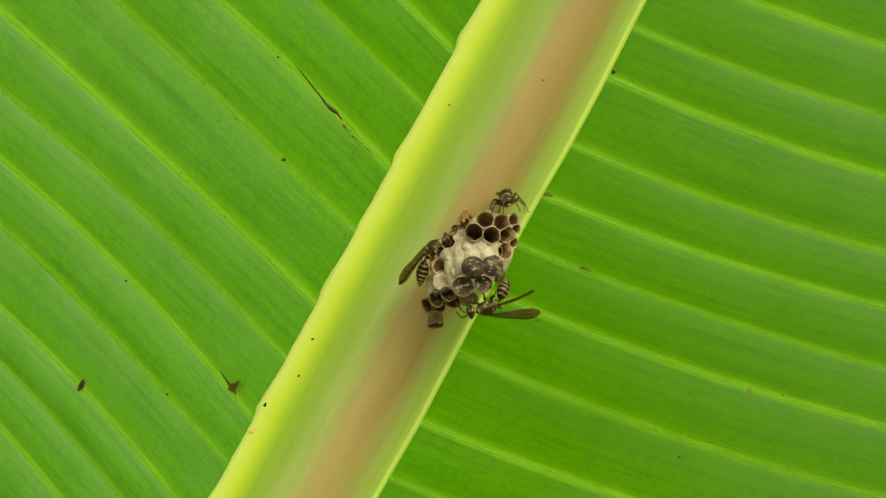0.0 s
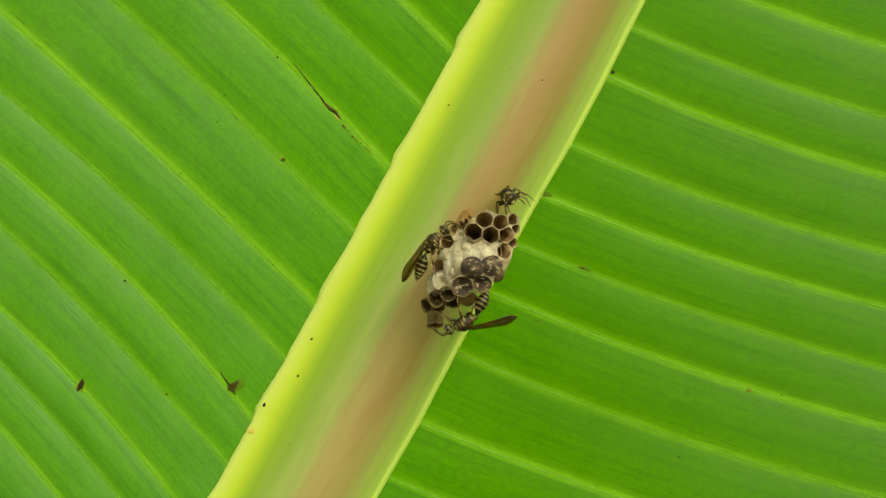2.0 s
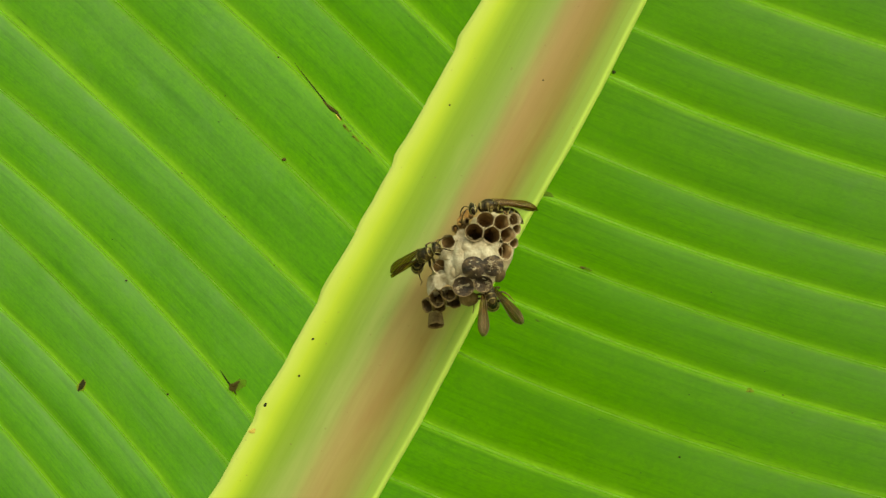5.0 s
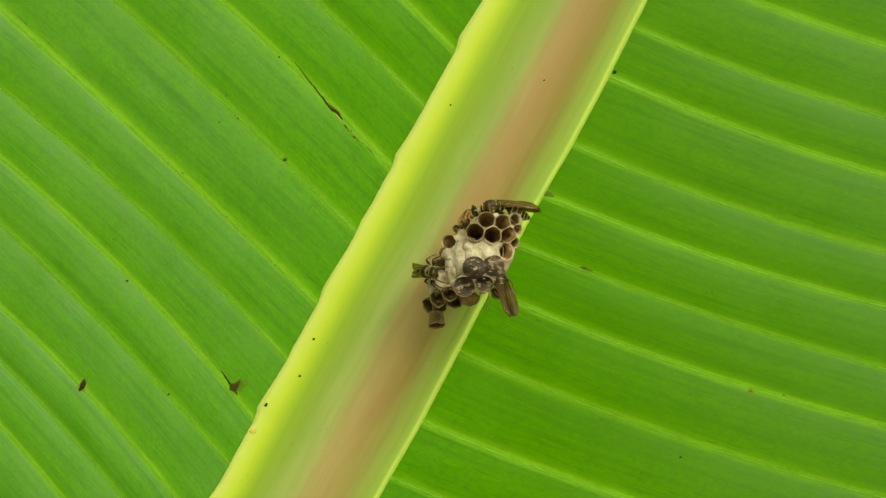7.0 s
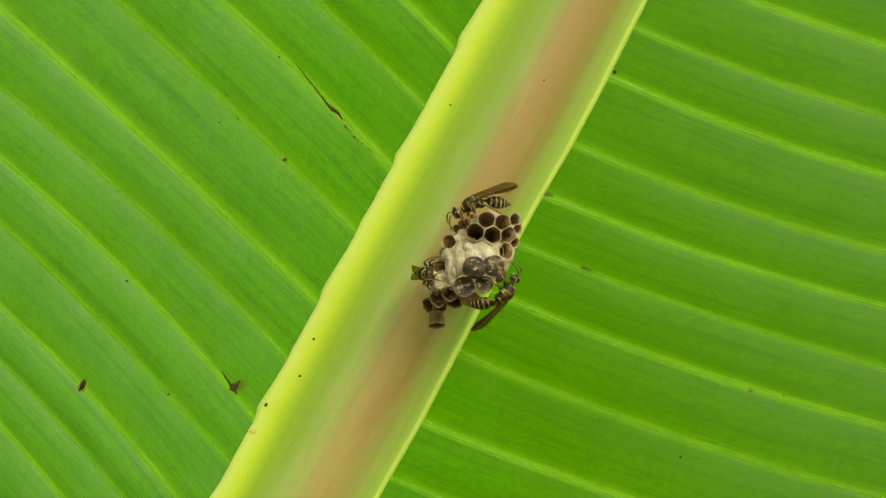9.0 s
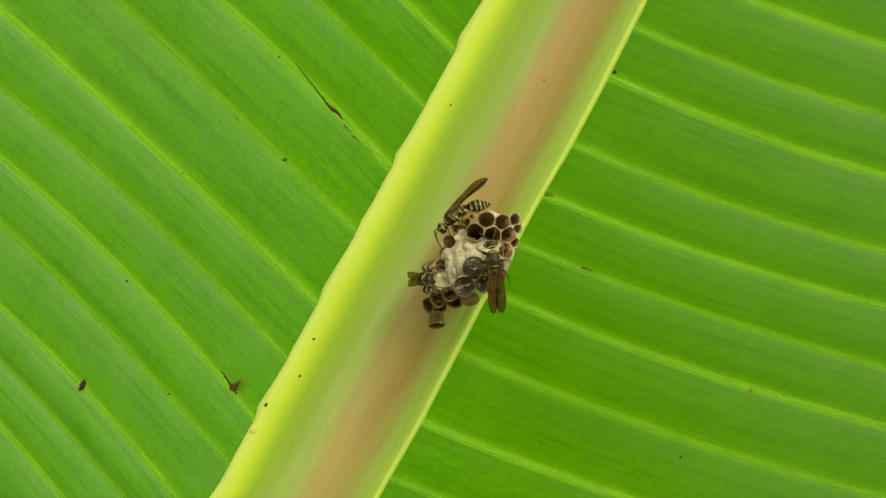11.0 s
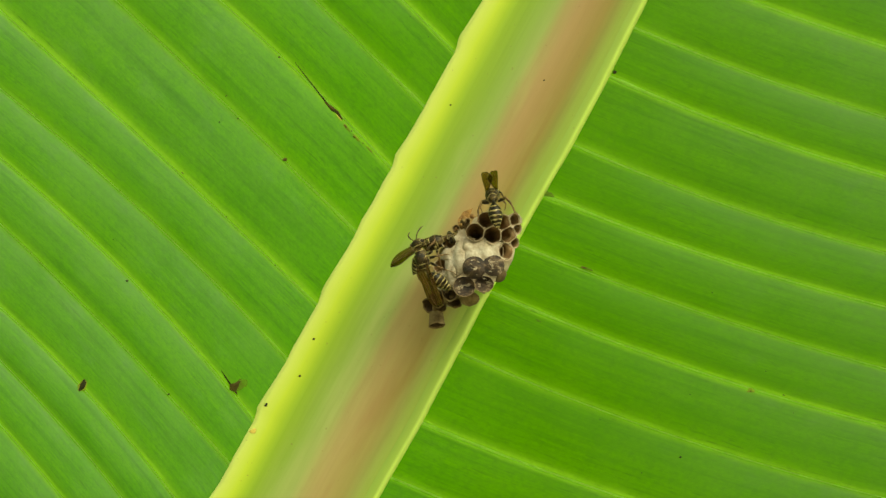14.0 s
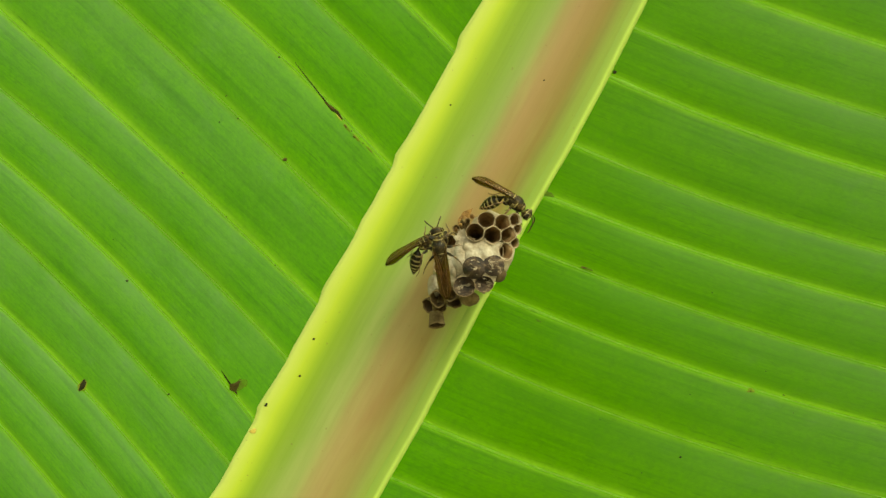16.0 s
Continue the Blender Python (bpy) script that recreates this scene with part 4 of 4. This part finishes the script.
# ---- the wasps ----
# A wasp's own space: x forward, y to its left, z out of its back; the origin lies in the thorax.
def wasp_meshes():
    M = {}
    v, f = loft([(2.75, 0.05, 0.35, 0.4), (2.55, 0.06, 0.85, 0.80), (2.2, 0.12, 1.18, 1.12), (1.85, 0.18, 1.30, 1.24), (1.72, 0.18, 1.26, 1.20), (1.5, 0.24, 1.42, 1.42), (1.0, 0.28, 1.55, 1.58),
                 (0.4, 0.30, 1.60, 1.64), (-0.2, 0.27, 1.53, 1.58), (-0.55, 0.22, 1.40, 1.46), (-0.66, 0.18, 1.34, 1.38), (-0.8, 0.20, 1.38, 1.47), (-1.05, 0.14, 1.32, 1.42), (-1.2, 0.04, 1.24, 1.24),
                 (-1.3, 0.02, 1.24, 1.22), (-1.6, -0.05, 1.14, 1.12), (-2.0, -0.16, 0.86, 0.88), (-2.3, -0.22, 0.58, 0.62), (-2.5, -0.25, 0.35, 0.4)], 20)
    # plates of the cuticle stand a little uneven
    v = [(x, y * (1 + 0.06 * noise.noise(Vector((x * 1.4, y, z)))), z * (1 + 0.07 * noise.noise(Vector((x * 1.2, z, y + 4))))) for x, y, z in v]
    M["thorax"] = mesh_from("thorax", v, f, [CHITIN])
    # cream lines on the thorax
    def band(x0, x1, zc, w, h, g0, g1):
        vv = []
        n = 14
        for x in (x0, x1):
            for i in range(n):
                g = radians(g0 + (g1 - g0) * i / (n - 1))
                vv.append((x, w * math.cos(g), zc + h * math.sin(g)))
        for x in (x0 + 0.02, x1 - 0.02):
            for i in range(n):
                g = radians(g0 + (g1 - g0) * i / (n - 1))
                vv.append((x, (w - 0.15) * math.cos(g), zc + (h - 0.15) * math.sin(g)))
        ff = [(i, i + 1, n + i + 1, n + i) for i in range(n - 1)] + [(2 * n + i, 2 * n + i + 1, i + 1, i) for i in range(n - 1)] + [(n + i, n + i + 1, 3 * n + i + 1, 3 * n + i) for i in range(n - 1)]
        return vv, ff
    M["collar"] = mesh_from("collar", *band(2.15, 2.35, 0.17, 1.15, 1.15, 0, 180), [STRIPE])
    M["scutellum"] = mesh_from("scutellum", *band(-0.9, -0.72, 0.15, 1.43, 1.49, 45, 135), [STRIPE])
    M["side_mark"] = mesh_from("side_mark", *band(0.5, 0.8, 0.26, 1.58, 1.60, 150, 215), [CREAM])
    M["side_mark_other"] = mesh_from("side_mark", *band(0.5, 0.8, 0.26, 1.58, 1.60, -35, 30), [CREAM])
    M["hip_mark"] = mesh_from("hip_mark", *band(-1.75, -1.3, -0.02, 1.20, 1.20, 160, 225), [CREAM])
    M["hip_mark_other"] = mesh_from("hip_mark", *band(-1.75, -1.3, -0.02, 1.20, 1.20, -45, 20), [CREAM])
    M["breast_mark"] = mesh_from("breast_mark", *band(-0.3, 0.35, 0.26, 1.62, 1.64, 178, 222), [CREAM])
    M["breast_mark_other"] = mesh_from("breast_mark", *band(-0.3, 0.35, 0.26, 1.62, 1.64, -42, 2), [CREAM])
    M["rear_mark"] = mesh_from("rear_mark", *band(-1.85, -1.68, -0.08, 1.09, 1.14, 30, 150), [STRIPE])
    v, f = loft([(0.1, 0, 0.3, 0.3), (0.25, 0, 0.95, 0.8), (0.7, -0.05, 1.45, 1.15), (1.2, -0.1, 1.5, 1.25), (1.65, -0.15, 1.2, 1.1), (1.95, -0.25, 0.7, 0.8), (2.05, -0.35, 0.25, 0.35)], 18)
    M["head"] = mesh_from("head", v, f, [CHITIN])
    v = []
    for i in range(9):
        p = math.pi * (i + 0.5) / 9
        for j in range(12):
            g = 2 * math.pi * j / 12
            v.append((1.1 + 0.5 * math.cos(p), 1.25 + 0.42 * math.sin(p) * math.cos(g), 0.0 + 0.95 * math.sin(p) * math.sin(g)))
    ff = grid_faces(9, 12, True) + [tuple(range(12))[::-1], tuple(96 + j for j in range(12))]
    M["eye"] = mesh_from("eye", v, ff, [EYE_MAT])
    M["eye_other"] = mesh_from("eye", [(x, -y, z) for x, y, z in v], [q[::-1] for q in ff], [EYE_MAT])
    v, f = loft([(1.5, -0.50, 0.40, 0.30), (1.9, -0.58, 0.58, 0.36), (2.12, -0.72, 0.40, 0.28), (2.2, -0.84, 0.2, 0.16)], 12)
    M["face_mask"] = mesh_from("face_mask", v, f, [CREAM])
    M["brow"] = mesh_from("brow", *band(0.35, 0.6, -0.02, 1.25, 1.02, 20, 160), [CREAM])
    for key, q in (("eye_rim", 1), ("eye_rim_other", -1)):
        ring = [(1.1 + 0.50 * math.cos(g), 1.36 * q, 0.98 * math.sin(g)) for g in np.linspace(0, 2 * math.pi, 17)]
        v, f = tube(ring, [0.07] * 17, 6)
        M[key] = mesh_from("eye_rim", v, f, [CREAM])
    for key, q in (("back_line", 1), ("back_line_other", -1)):
        line = [(x, 0.62 * q * (1 - 0.05 * x), 0.27 + 1.48 * math.sqrt(max(0.0, 1 - ((x - 0.3) / 2.6) ** 2)) * 0.93) for x in np.linspace(1.6, -0.5, 9)]
        v, f = tube(line, [0.03, 0.05, 0.06, 0.05, 0.06, 0.05, 0.06, 0.05, 0.03], 6)
        M[key] = mesh_from("back_line", v, f, [CREAM])
    for key, q in (("antenna", 1), ("antenna_other", -1)):
        v, f = tube([(1.8, 0.35 * q, 0.35), (2.35, 0.75 * q, 0.65), (2.85, 1.1 * q, 0.55), (3.5, 1.5 * q, -0.1), (4.0, 1.75 * q, -1.0), (4.3, 1.85 * q, -1.9)], [0.13, 0.12, 0.13, 0.15, 0.14, 0.08], 7)
        M[key] = mesh_from("antenna", v, f, [CHITIN])
    # abdomen, along -x from the waist
    def girth(x):
        q = [(0, 0.22), (0.5, 0.28), (0.9, 0.5), (1.5, 1.05), (2.2, 1.42), (3.2, 1.62), (4.2, 1.52), (5.2, 1.18), (6.1, 0.72), (6.8, 0.28), (7.1, 0.05)]
        return float(np.interp(x, [a for a, _ in q], [b for _, b in q]))
    xs = [0, 0.4, 0.8, 1.1, 1.5, 1.9, 2.2, 2.7, 3.2, 3.7, 4.2, 4.7, 5.2, 5.7, 6.1, 6.5, 6.8, 7.1]
    v, f = loft([(-x, 0, girth(x), girth(x) * 0.92) for x in xs], 18)
    M["abdomen"] = mesh_from("abdomen", v, [q[::-1] for q in f], [SHINE])
    for i, (x0, x1) in enumerate(((1.5, 1.75), (2.66, 2.92), (3.8, 4.06), (4.8, 5.04), (5.66, 5.88), (6.42, 6.68))):
        # the bands are wavy, and wide on the belly
        verts, seg = [], 28
        for row, o in enumerate((0.0, 0.06, 0.06, 0.0)):
            for k in range(seg):
                g = 2 * math.pi * k / seg
                wide = (x1 - x0) * (1.25 + 1.1 * max(0.0, -math.sin(g)) ** 0.7 + 0.45 * math.cos(4 * g + 0.6) + 0.25 * math.cos(7 * g + i))
                x = x0 + wide * (0.0, 0.12, 0.86, 1.0)[row]
                r = girth(x) + o
                verts.append((-x, r * math.cos(g), r * 0.92 * math.sin(g)))
        M["stripe%d" % i] = mesh_from("stripe", verts, [q[::-1] for q in grid_faces(4, seg, True)], [STRIPE])
    # wings lie back along -x, folded lengthwise
    for key, q in (("wing", 1), ("wing_other", -1)):
        sec = [(0.0, 0.20), (0.8, 0.34), (2.0, 0.54), (4.0, 0.82), (6.0, 1.02), (7.2, 1.18), (8.4, 1.31), (9.4, 1.36), (10.3, 1.26), (11.0, 1.04), (11.6, 0.70), (12.0, 0.36), (12.15, 0.15)]
        verts = []
        for up in (0.045, -0.045):
            for x, w in sec:
                for k in range(7):
                    e = k / 6 * 2 - 1
                    fold = 0.35 * (1 - abs(e)) * w + 0.10 * math.sin(x * 0.9 + k)
                    fray = 0.35 * noise.noise(Vector((k * 1.3, q * 3.0, 1.0))) * max(0.0, (x - 8.5) / 3.5)
                    verts.append((-x + fray, e * w * q + 0.12 * q * math.sin(x / 12.6 * math.pi), fold + up + 0.35 * math.sin(x / 12.6 * math.pi)))
        m = len(sec) * 7
        g = grid_faces(len(sec), 7)
        rim = [i * 7 for i in range(len(sec))] + [m - 7 + k for k in range(1, 7)] + [i * 7 + 6 for i in range(len(sec) - 2, -1, -1)] + [k for k in range(5, 0, -1)]
        faces = g + [tuple(i + m for i in qd)[::-1] for qd in g] + [(rim[i], rim[(i + 1) % len(rim)], rim[(i + 1) % len(rim)] + m, rim[i] + m) for i in range(len(rim))]
        M[key] = mesh_from("wing", verts, faces, [WING])
        ribs = []
        for k in (0, 2, 4):
            pts = [Vector(verts[i * 7 + k]) + Vector((0, 0, 0.03)) for i in range(len(sec) - (1 if k == 0 else 2))]
            tv, tf = tube(pts, [0.10 if k == 0 else 0.045] * len(pts), 5)
            ribs.append((tv, tf, 0))
        V, F, S = joined(*ribs)
        M[key + "_vein"] = mesh_from("wing_vein", V, F, [DARK])
    legs = {"fore": [(1.6, 0.8, -1.0), (2.3, 2.3, -0.9), (2.9, 3.2, -2.2), (3.5, 3.0, -3.4), (4.4, 2.9, -3.9)],
            "mid": [(0.2, 1.0, -1.2), (0.4, 2.8, -0.7), (0.3, 3.9, -2.4), (0.2, 4.2, -3.9), (-0.3, 4.6, -4.6)],
            "hind": [(-1.2, 0.9, -1.1), (-2.4, 2.5, -0.4), (-3.8, 3.2, -1.9), (-4.8, 3.5, -3.6), (-5.9, 3.8, -4.2)]}
    for key, pts in legs.items():
        for tag, q in (("", 1), ("_other", -1)):
            p = [Vector((x, y * q, z)) for x, y, z in pts]
            up = tube([p[0], p[0].lerp(p[1], 0.5), p[1]], [0.26, 0.34, 0.2], 8)
            shin = tube([p[1], p[1].lerp(p[2], 0.5), p[2]], [0.18, 0.2, 0.17], 8)
            toe = tube([p[2], p[3], p[4]], [0.14, 0.11, 0.07], 6)
            V, F, S = joined((*up, 0), (*shin, 1), (*toe, 1))
            M["leg_" + key + tag] = mesh_from("leg", V, F, [CHITIN, AMBER], S)
    return M


HEAD_AT, WAIST_AT = (3.1, 0, 0.1), (-2.8, 0, -0.28)
WING_AT = ((0.8, 1.3, 1.3), (0.8, -1.3, 1.3))
WM = wasp_meshes()
for key, me in WM.items():
    me.transform(Matrix.Scale(1.05 if key.startswith("wing") else 1.03 if key.startswith(("abdomen", "stripe")) else 1.09, 4))


def at_mm(x, y, z, rx=0, ry=0, rz=0):
    return pose(x * MM, y * MM, z * MM, rx, ry, rz)


def wasp(label):
    w = thing("paper_wasp", label, "wasp", LEAF, group="wasps on the nest")
    th = part("thorax", WM["thorax"], w, "black thorax with cream lines")
    for k in ("collar", "scutellum", "side_mark", "side_mark_other", "rear_mark", "hip_mark", "hip_mark_other", "breast_mark", "breast_mark_other", "back_line", "back_line_other"):
        part(k.replace("_other", ""), WM[k], th)
    hd = part("head", WM["head"], w, at=at_mm(*HEAD_AT))
    for k in ("eye", "eye_other", "eye_rim", "eye_rim_other", "face_mask", "brow", "antenna", "antenna_other"):
        part(k.replace("_other", ""), WM[k], hd)
    ab = part("abdomen", WM["abdomen"], w, "black and cream banded abdomen", at=at_mm(*WAIST_AT))
    for i in range(6):
        part("stripe", WM["stripe%d" % i], ab)
    wings = []
    for k, p in (("wing", WING_AT[0]), ("wing_other", WING_AT[1])):
        wg = part("wing", WM[k], w, "narrow folded smoky brown wing", at=at_mm(*p))
        part("wing_vein", WM[k + "_vein"], wg)
        wings.append(wg)
    legs = [part("leg", WM["leg_" + k + tag], w) for k in ("fore", "mid", "hind") for tag in ("", "_other")]
    return w, hd, ab, wings, legs


WASP_LEFT = wasp("dark brown wasp with cream bands clinging to the nest's side")
WASP_TOP = wasp("dark brown wasp with cream bands on the nest's upper rim")
WASP_LOW = wasp("dark brown wasp with cream bands roaming over the nest")


def motions():
    # seconds, place (mm), heading, pitch and roll; abdomen's bend and swing; wings' spread and lift; head's turn
    left_rows = [
        (0, -2.04, -0.14, 20, 42, 0, -65, 38, 0, -4.8, 4),
        (0.5, -2.04, 0.41, 20, 42, 0, -65, 40, 0, -4.8, 4),
        (1, -1.75, 1.36, 20, 45, 0, -65, 35, 0, -4.8, 4),
        (1.5, -1.74, 1.63, 20, 45, 0, -65, 38, 0, -4.8, 4),
        (2, -2, 1.36, 20, 48, 0, -65, 25, 0, -4.8, 4),
        (2.5, -3.26, -0.14, 20, 58, 0, -65, 36, 0, -4.8, 4),
        (3, -4.45, -0.54, 20, 64, 0, -70, 42, 0, -4.8, 2),
        (3.5, -4.6, -0.54, 20, 61, 0, -70, 38, 0, -4.8, 2),
        (4, -4.57, -0.54, 20, 50, 32, -70, 30, 0, -4.8, 2),
        (4.3, -4.52, -0.41, 20, 38, 38, -65, 35, 0, -4, 4),
        (5.3, -4.17, -2.58, 21, 26.6, 38.4, -20, 45, 0, -4, 8),
        (6.3, -3.55, -5.16, 21, 0, 72, 0, 40, 0, -4, 8),
        (7, -3.66, -5.43, 21, -3, 73, 0, 40, 0, -4, 8),
        (7.5, -4.1, -5.56, 21, -8.4, 76, 0, 40, 0, -4, 8),
        (8, -3.93, -5.56, 21, -8.4, 76, 0, 40, 0, -4, 8),
        (8.5, -3.93, -5.56, 21, -8.4, 76, 0, 40, 0, -4, 8),
        (9, -4.34, -5.97, 21, -3.2, 76, 0, 40, 0, -4, 8),
        (10.2, -4.48, -6.65, 21, 0, 72, 0, 40, 0, -4, 8),
        (11.5, -4.48, -7.33, 21, 4.6, 71, 0, 40, 0, -4, 8),
        (12, -4.34, -7.33, 21, 9.1, 70, 0, 40, 0, -4, 8),
        (12.5, -4.9, -6.65, 21, 36, 58, -20, 40, 0, -5.5, 8),
        (12.8, -5.16, -4.21, 21, 50.2, 18.9, -45, 42, 0, -5, 8),
        (13, -5.29, -3.66, 21, 56, -15, -60, 40, 0, -4.8, 2),
        (13.3, -5.16, -2.31, 21, 54, 0, -60, 40, 0, -4.8, 2),
        (13.5, -4.35, -0.27, 20, 50, 0, -60, 38, 0, -4.8, 2),
        (14, -2.18, 1.22, 20, 22, 0, -60, 50, 0, -4.8, 2),
        (14.5, -2.58, 2.18, 20, 20, 0, -60, 60, 0, -4.8, 2),
        (15, -2.5, 2.3, 20, 18, 0, -60, 65, 0, -4.8, 2),
        (15.5, -2.9, 2.0, 20, 19, 0, -60, 65, 0, -4.8, 2),
        (16, -3.4, 1.5, 20, 22, 0, -60, 60, 0, -4.8, 2),
    ]
    top_rows = [
        (0, 15.7, 12.67, 15, 285, 78, 0, 30, 0, -3, 0),
        (0.5, 15.98, 12.67, 15, 288, 78, 0, 30, 0, -3, 0),
        (1, 16.54, 12.53, 15, 295, 78, 0, 30, 0, -3, 0),
        (1.5, 16.56, 12.53, 15, 300, 78, 0, 30, 0, -3, 0),
        (2, 16.16, 12.95, 15, 305, 76, 0, 30, 0, -3, 0),
        (2.5, 14.8, 12.0, 16, 240, 72, 10, 30, 0, -3, 0),
        (2.75, 14.85, 11.62, 18, 200, 60, 35, 35, 0, -3, 0),
        (3, 15.41, 10.2, 20, 160, 45, 55, 40, 0, -4, 4),
        (3.5, 13.09, 10.75, 20, 166, 26, 60, 45, 0, -4, 4),
        (4, 11.48, 10.61, 20, 180, 10, 62, 45, 0, -4, 2),
        (4.3, 11.26, 10.47, 20, 184, 10, 62, 45, 0, -4, 2),
        (6.3, 12.35, 9.79, 20, 184, 0, 62, 32, 0, -4, -2),
        (7, 11.97, 9.93, 20, 186, 0, 62, 32, 0, -4, -2),
        (7.5, 11.53, 10.34, 20, 188, 0, 62, 32, 0, -4, -2),
        (8, 10.61, 10.61, 20, 192, 0, 62, 32, 0, -4, 2),
        (8.5, 8.98, 10.75, 20, 196, 0, 62, 38, 0, -4, 4),
        (9, 7.07, 10.75, 20, 206, 0, 62, 38, 0, -4, 4),
        (10.2, 4.22, 9.39, 20, 220, 0, 65, 38, 0, -4, 8),
        (11.5, 2.31, 7.75, 20, 228, 0, 68, 42, 0, -4, 10),
        (12, 2.99, 8.3, 20, 226, 0, 68, 42, 0, -4, 10),
        (12.5, 4.22, 9.66, 20, 220, 0, 68, 44, 0, -4, 8),
        (12.8, 4.62, 9.93, 20, 220, 0, 66, 44, 0, -4, 8),
        (13, 6.2, 10.5, 20, 218, 0, 66, 44, 0, -4, 8),
        (13.3, 8.3, 10.6, 21, -135, -44.7, 117.1, 55, 0, -4, 6),
        (13.5, 9.8, 11.5, 23, -138.8, -58, 118.5, 65, 0, -4, 10),
        (14, 11.8, 12.4, 25, 90, -80, -8.8, 68, 0, -4, 42),
        (14.5, 13.3, 12.4, 24, 0, -53.1, -93.4, 78, 0, -4, 4),
        (14.75, 15.06, 11.8, 21, -18.4, -32.3, -89, 75, 0, -4, 0),
        (15, 15.29, 11.37, 22, -23.6, -27.3, -82.8, 75, 0, -4, -4),
        (15.25, 15.51, 11.97, 20, 328, 0, -62, 78, 0, -4, 0),
        (15.5, 16.32, 11.7, 20, 328, 0, -65, 80, 0, -4, 0),
        (16, 17.14, 11.15, 20, 322, 0, -65, 66, 0, -4, 0),
    ]
    low_rows = [
        (0, 11.04, -13.73, 24, 200, 0, -50, 55, 0, 15, 24),
        (0.5, 10.91, -14, 24, 198, 0, -50, 55, 0, 15, 24),
        (1, 9.04, -15.62, 24, 202, 0, -55, 50, 0, 15, 24),
        (1.5, 7.7, -15.62, 24, 192, 0, -60, 40, 0, 6, 27),
        (2, 5.7, -17.37, 24, 205, 0, -70, 40, 0, -5, 27),
        (2.5, 6.87, -17.37, 24, 174, -10, -35, 70, 0, 7, 14),
        (2.75, 7.63, -15.49, 24, 145, -28, -18, 88, 0, 14, 12),
        (3, 9.2, -13.73, 24, 110, -40, 0, 105, 0, 14, 10),
        (3.5, 10.8, -11.58, 24, 100, -40, 0, 125, 0, 17, 10),
        (4, 10.56, -11.58, 24, 105, -40, 0, 125, 0, 18, 10),
        (4.3, 10.61, -11.45, 24, 106, -40, 0, 125, 0, 18, 10),
        (6.3, 12.9, -10.37, 24, 118, -40, 10, 125, 0, 10, 10),
        (6.6, 12.55, -9.83, 24, 117, -40, 12, 125, 0, 7, 9),
        (7, 13.2, -7.68, 24, 112, -45, 20, 125, 0, -3, 6),
        (7.5, 12.9, -8.08, 24, 110, -45, 20, 125, 0, -3, 6),
        (8, 12.93, -8.62, 24, 86, -35, 35, 110, 0, -3, 4),
        (8.25, 14.27, -8.35, 24, 80, -15, 55, 85, 0, -3, 4),
        (8.5, 14.81, -9.16, 24, 62, 0, 70, 50, 0, -4, 4),
        (9, 14.68, -10.64, 24, 52, 0, 70, 48, 0, -4, 4),
        (10.2, 14.09, -5.18, 29, 75, 0, 30, 30, 0, -3, 4),
        (11.5, 10.8, -2.9, 32, 103, 0, 0, 10, 0, -1.5, 10),
        (12, 11.77, -7.41, 31, 118, 0, -5, 20, 0, -3, 7),
        (12.25, 10.32, -8.86, 31, 148, 0, -20, 28, 0, -3, 5),
        (12.5, 8.49, -9.95, 30, 178, 0, -40, 35, 0, -3, 2),
        (12.8, 4.52, -11.03, 29, 184, 0, -45, 35, 0, -4, 2),
        (13, 1.73, -11.6, 28, 180, 0, -45, 30, 0, -4, 2),
        (13.3, -1.07, -10.96, 27, 160, 0, -35, 20, 18, -4, 2),
        (13.5, -2.6, -9.0, 27, 131, 0, -30, 25, 38, -4, 2),
        (14, -4.67, -2.67, 28, 107, 0, -30, 28, 24, -4, 2),
        (14.5, -3.85, -1.99, 30, 98, 24, -25, 22, 16, -4, 2),
        (15, -1.19, -1.72, 31, 91, 16, -10, 12, 0, -5, 12),
        (15.5, -1.6, -0.4, 31, 95, 13, 0, 8, 0, -5.5, 13),
        (16, -0.8, 0.0, 31, 98, 12, 0, 5, 0, -5.5, 13),
    ]

    for (w, hd, ab, wings, legs), rows in ((WASP_LEFT, left_rows), (WASP_TOP, top_rows), (WASP_LOW, low_rows)):
        walk(w, [(r[0], LEAF @ pose(r[1] * MM, r[2] * MM, r[3] * MM, 0, 0, r[4]) @ pose(0, 0, 0, 0, -r[5], 0) @ pose(0, 0, 0, r[6])) for r in rows])
        walk(ab, [(r[0], at_mm(*WAIST_AT, 0, -r[7], r[8])) for r in rows])
        for wg, p, q in ((wings[0], WING_AT[0], -1), (wings[1], WING_AT[1], 1)):
            walk(wg, [(r[0], at_mm(*p, -28 * q, r[10] - 14, q * r[9])) for r in rows])
        walk(hd, [(r[0], at_mm(*HEAD_AT, 0, 12 + 8 * math.sin(r[0] * 2.1), 10 * math.sin(r[0] * 1.3 + r[1]))) for r in rows])
        for i, lg in enumerate(legs):
            walk(lg, [(r[0], pose(0, 0, 0, 5 * math.sin(r[0] * 2.7 + i * 2.1), 0, 7 * math.sin(r[0] * 3.1 + i * 1.7))) for r in rows])


motions()
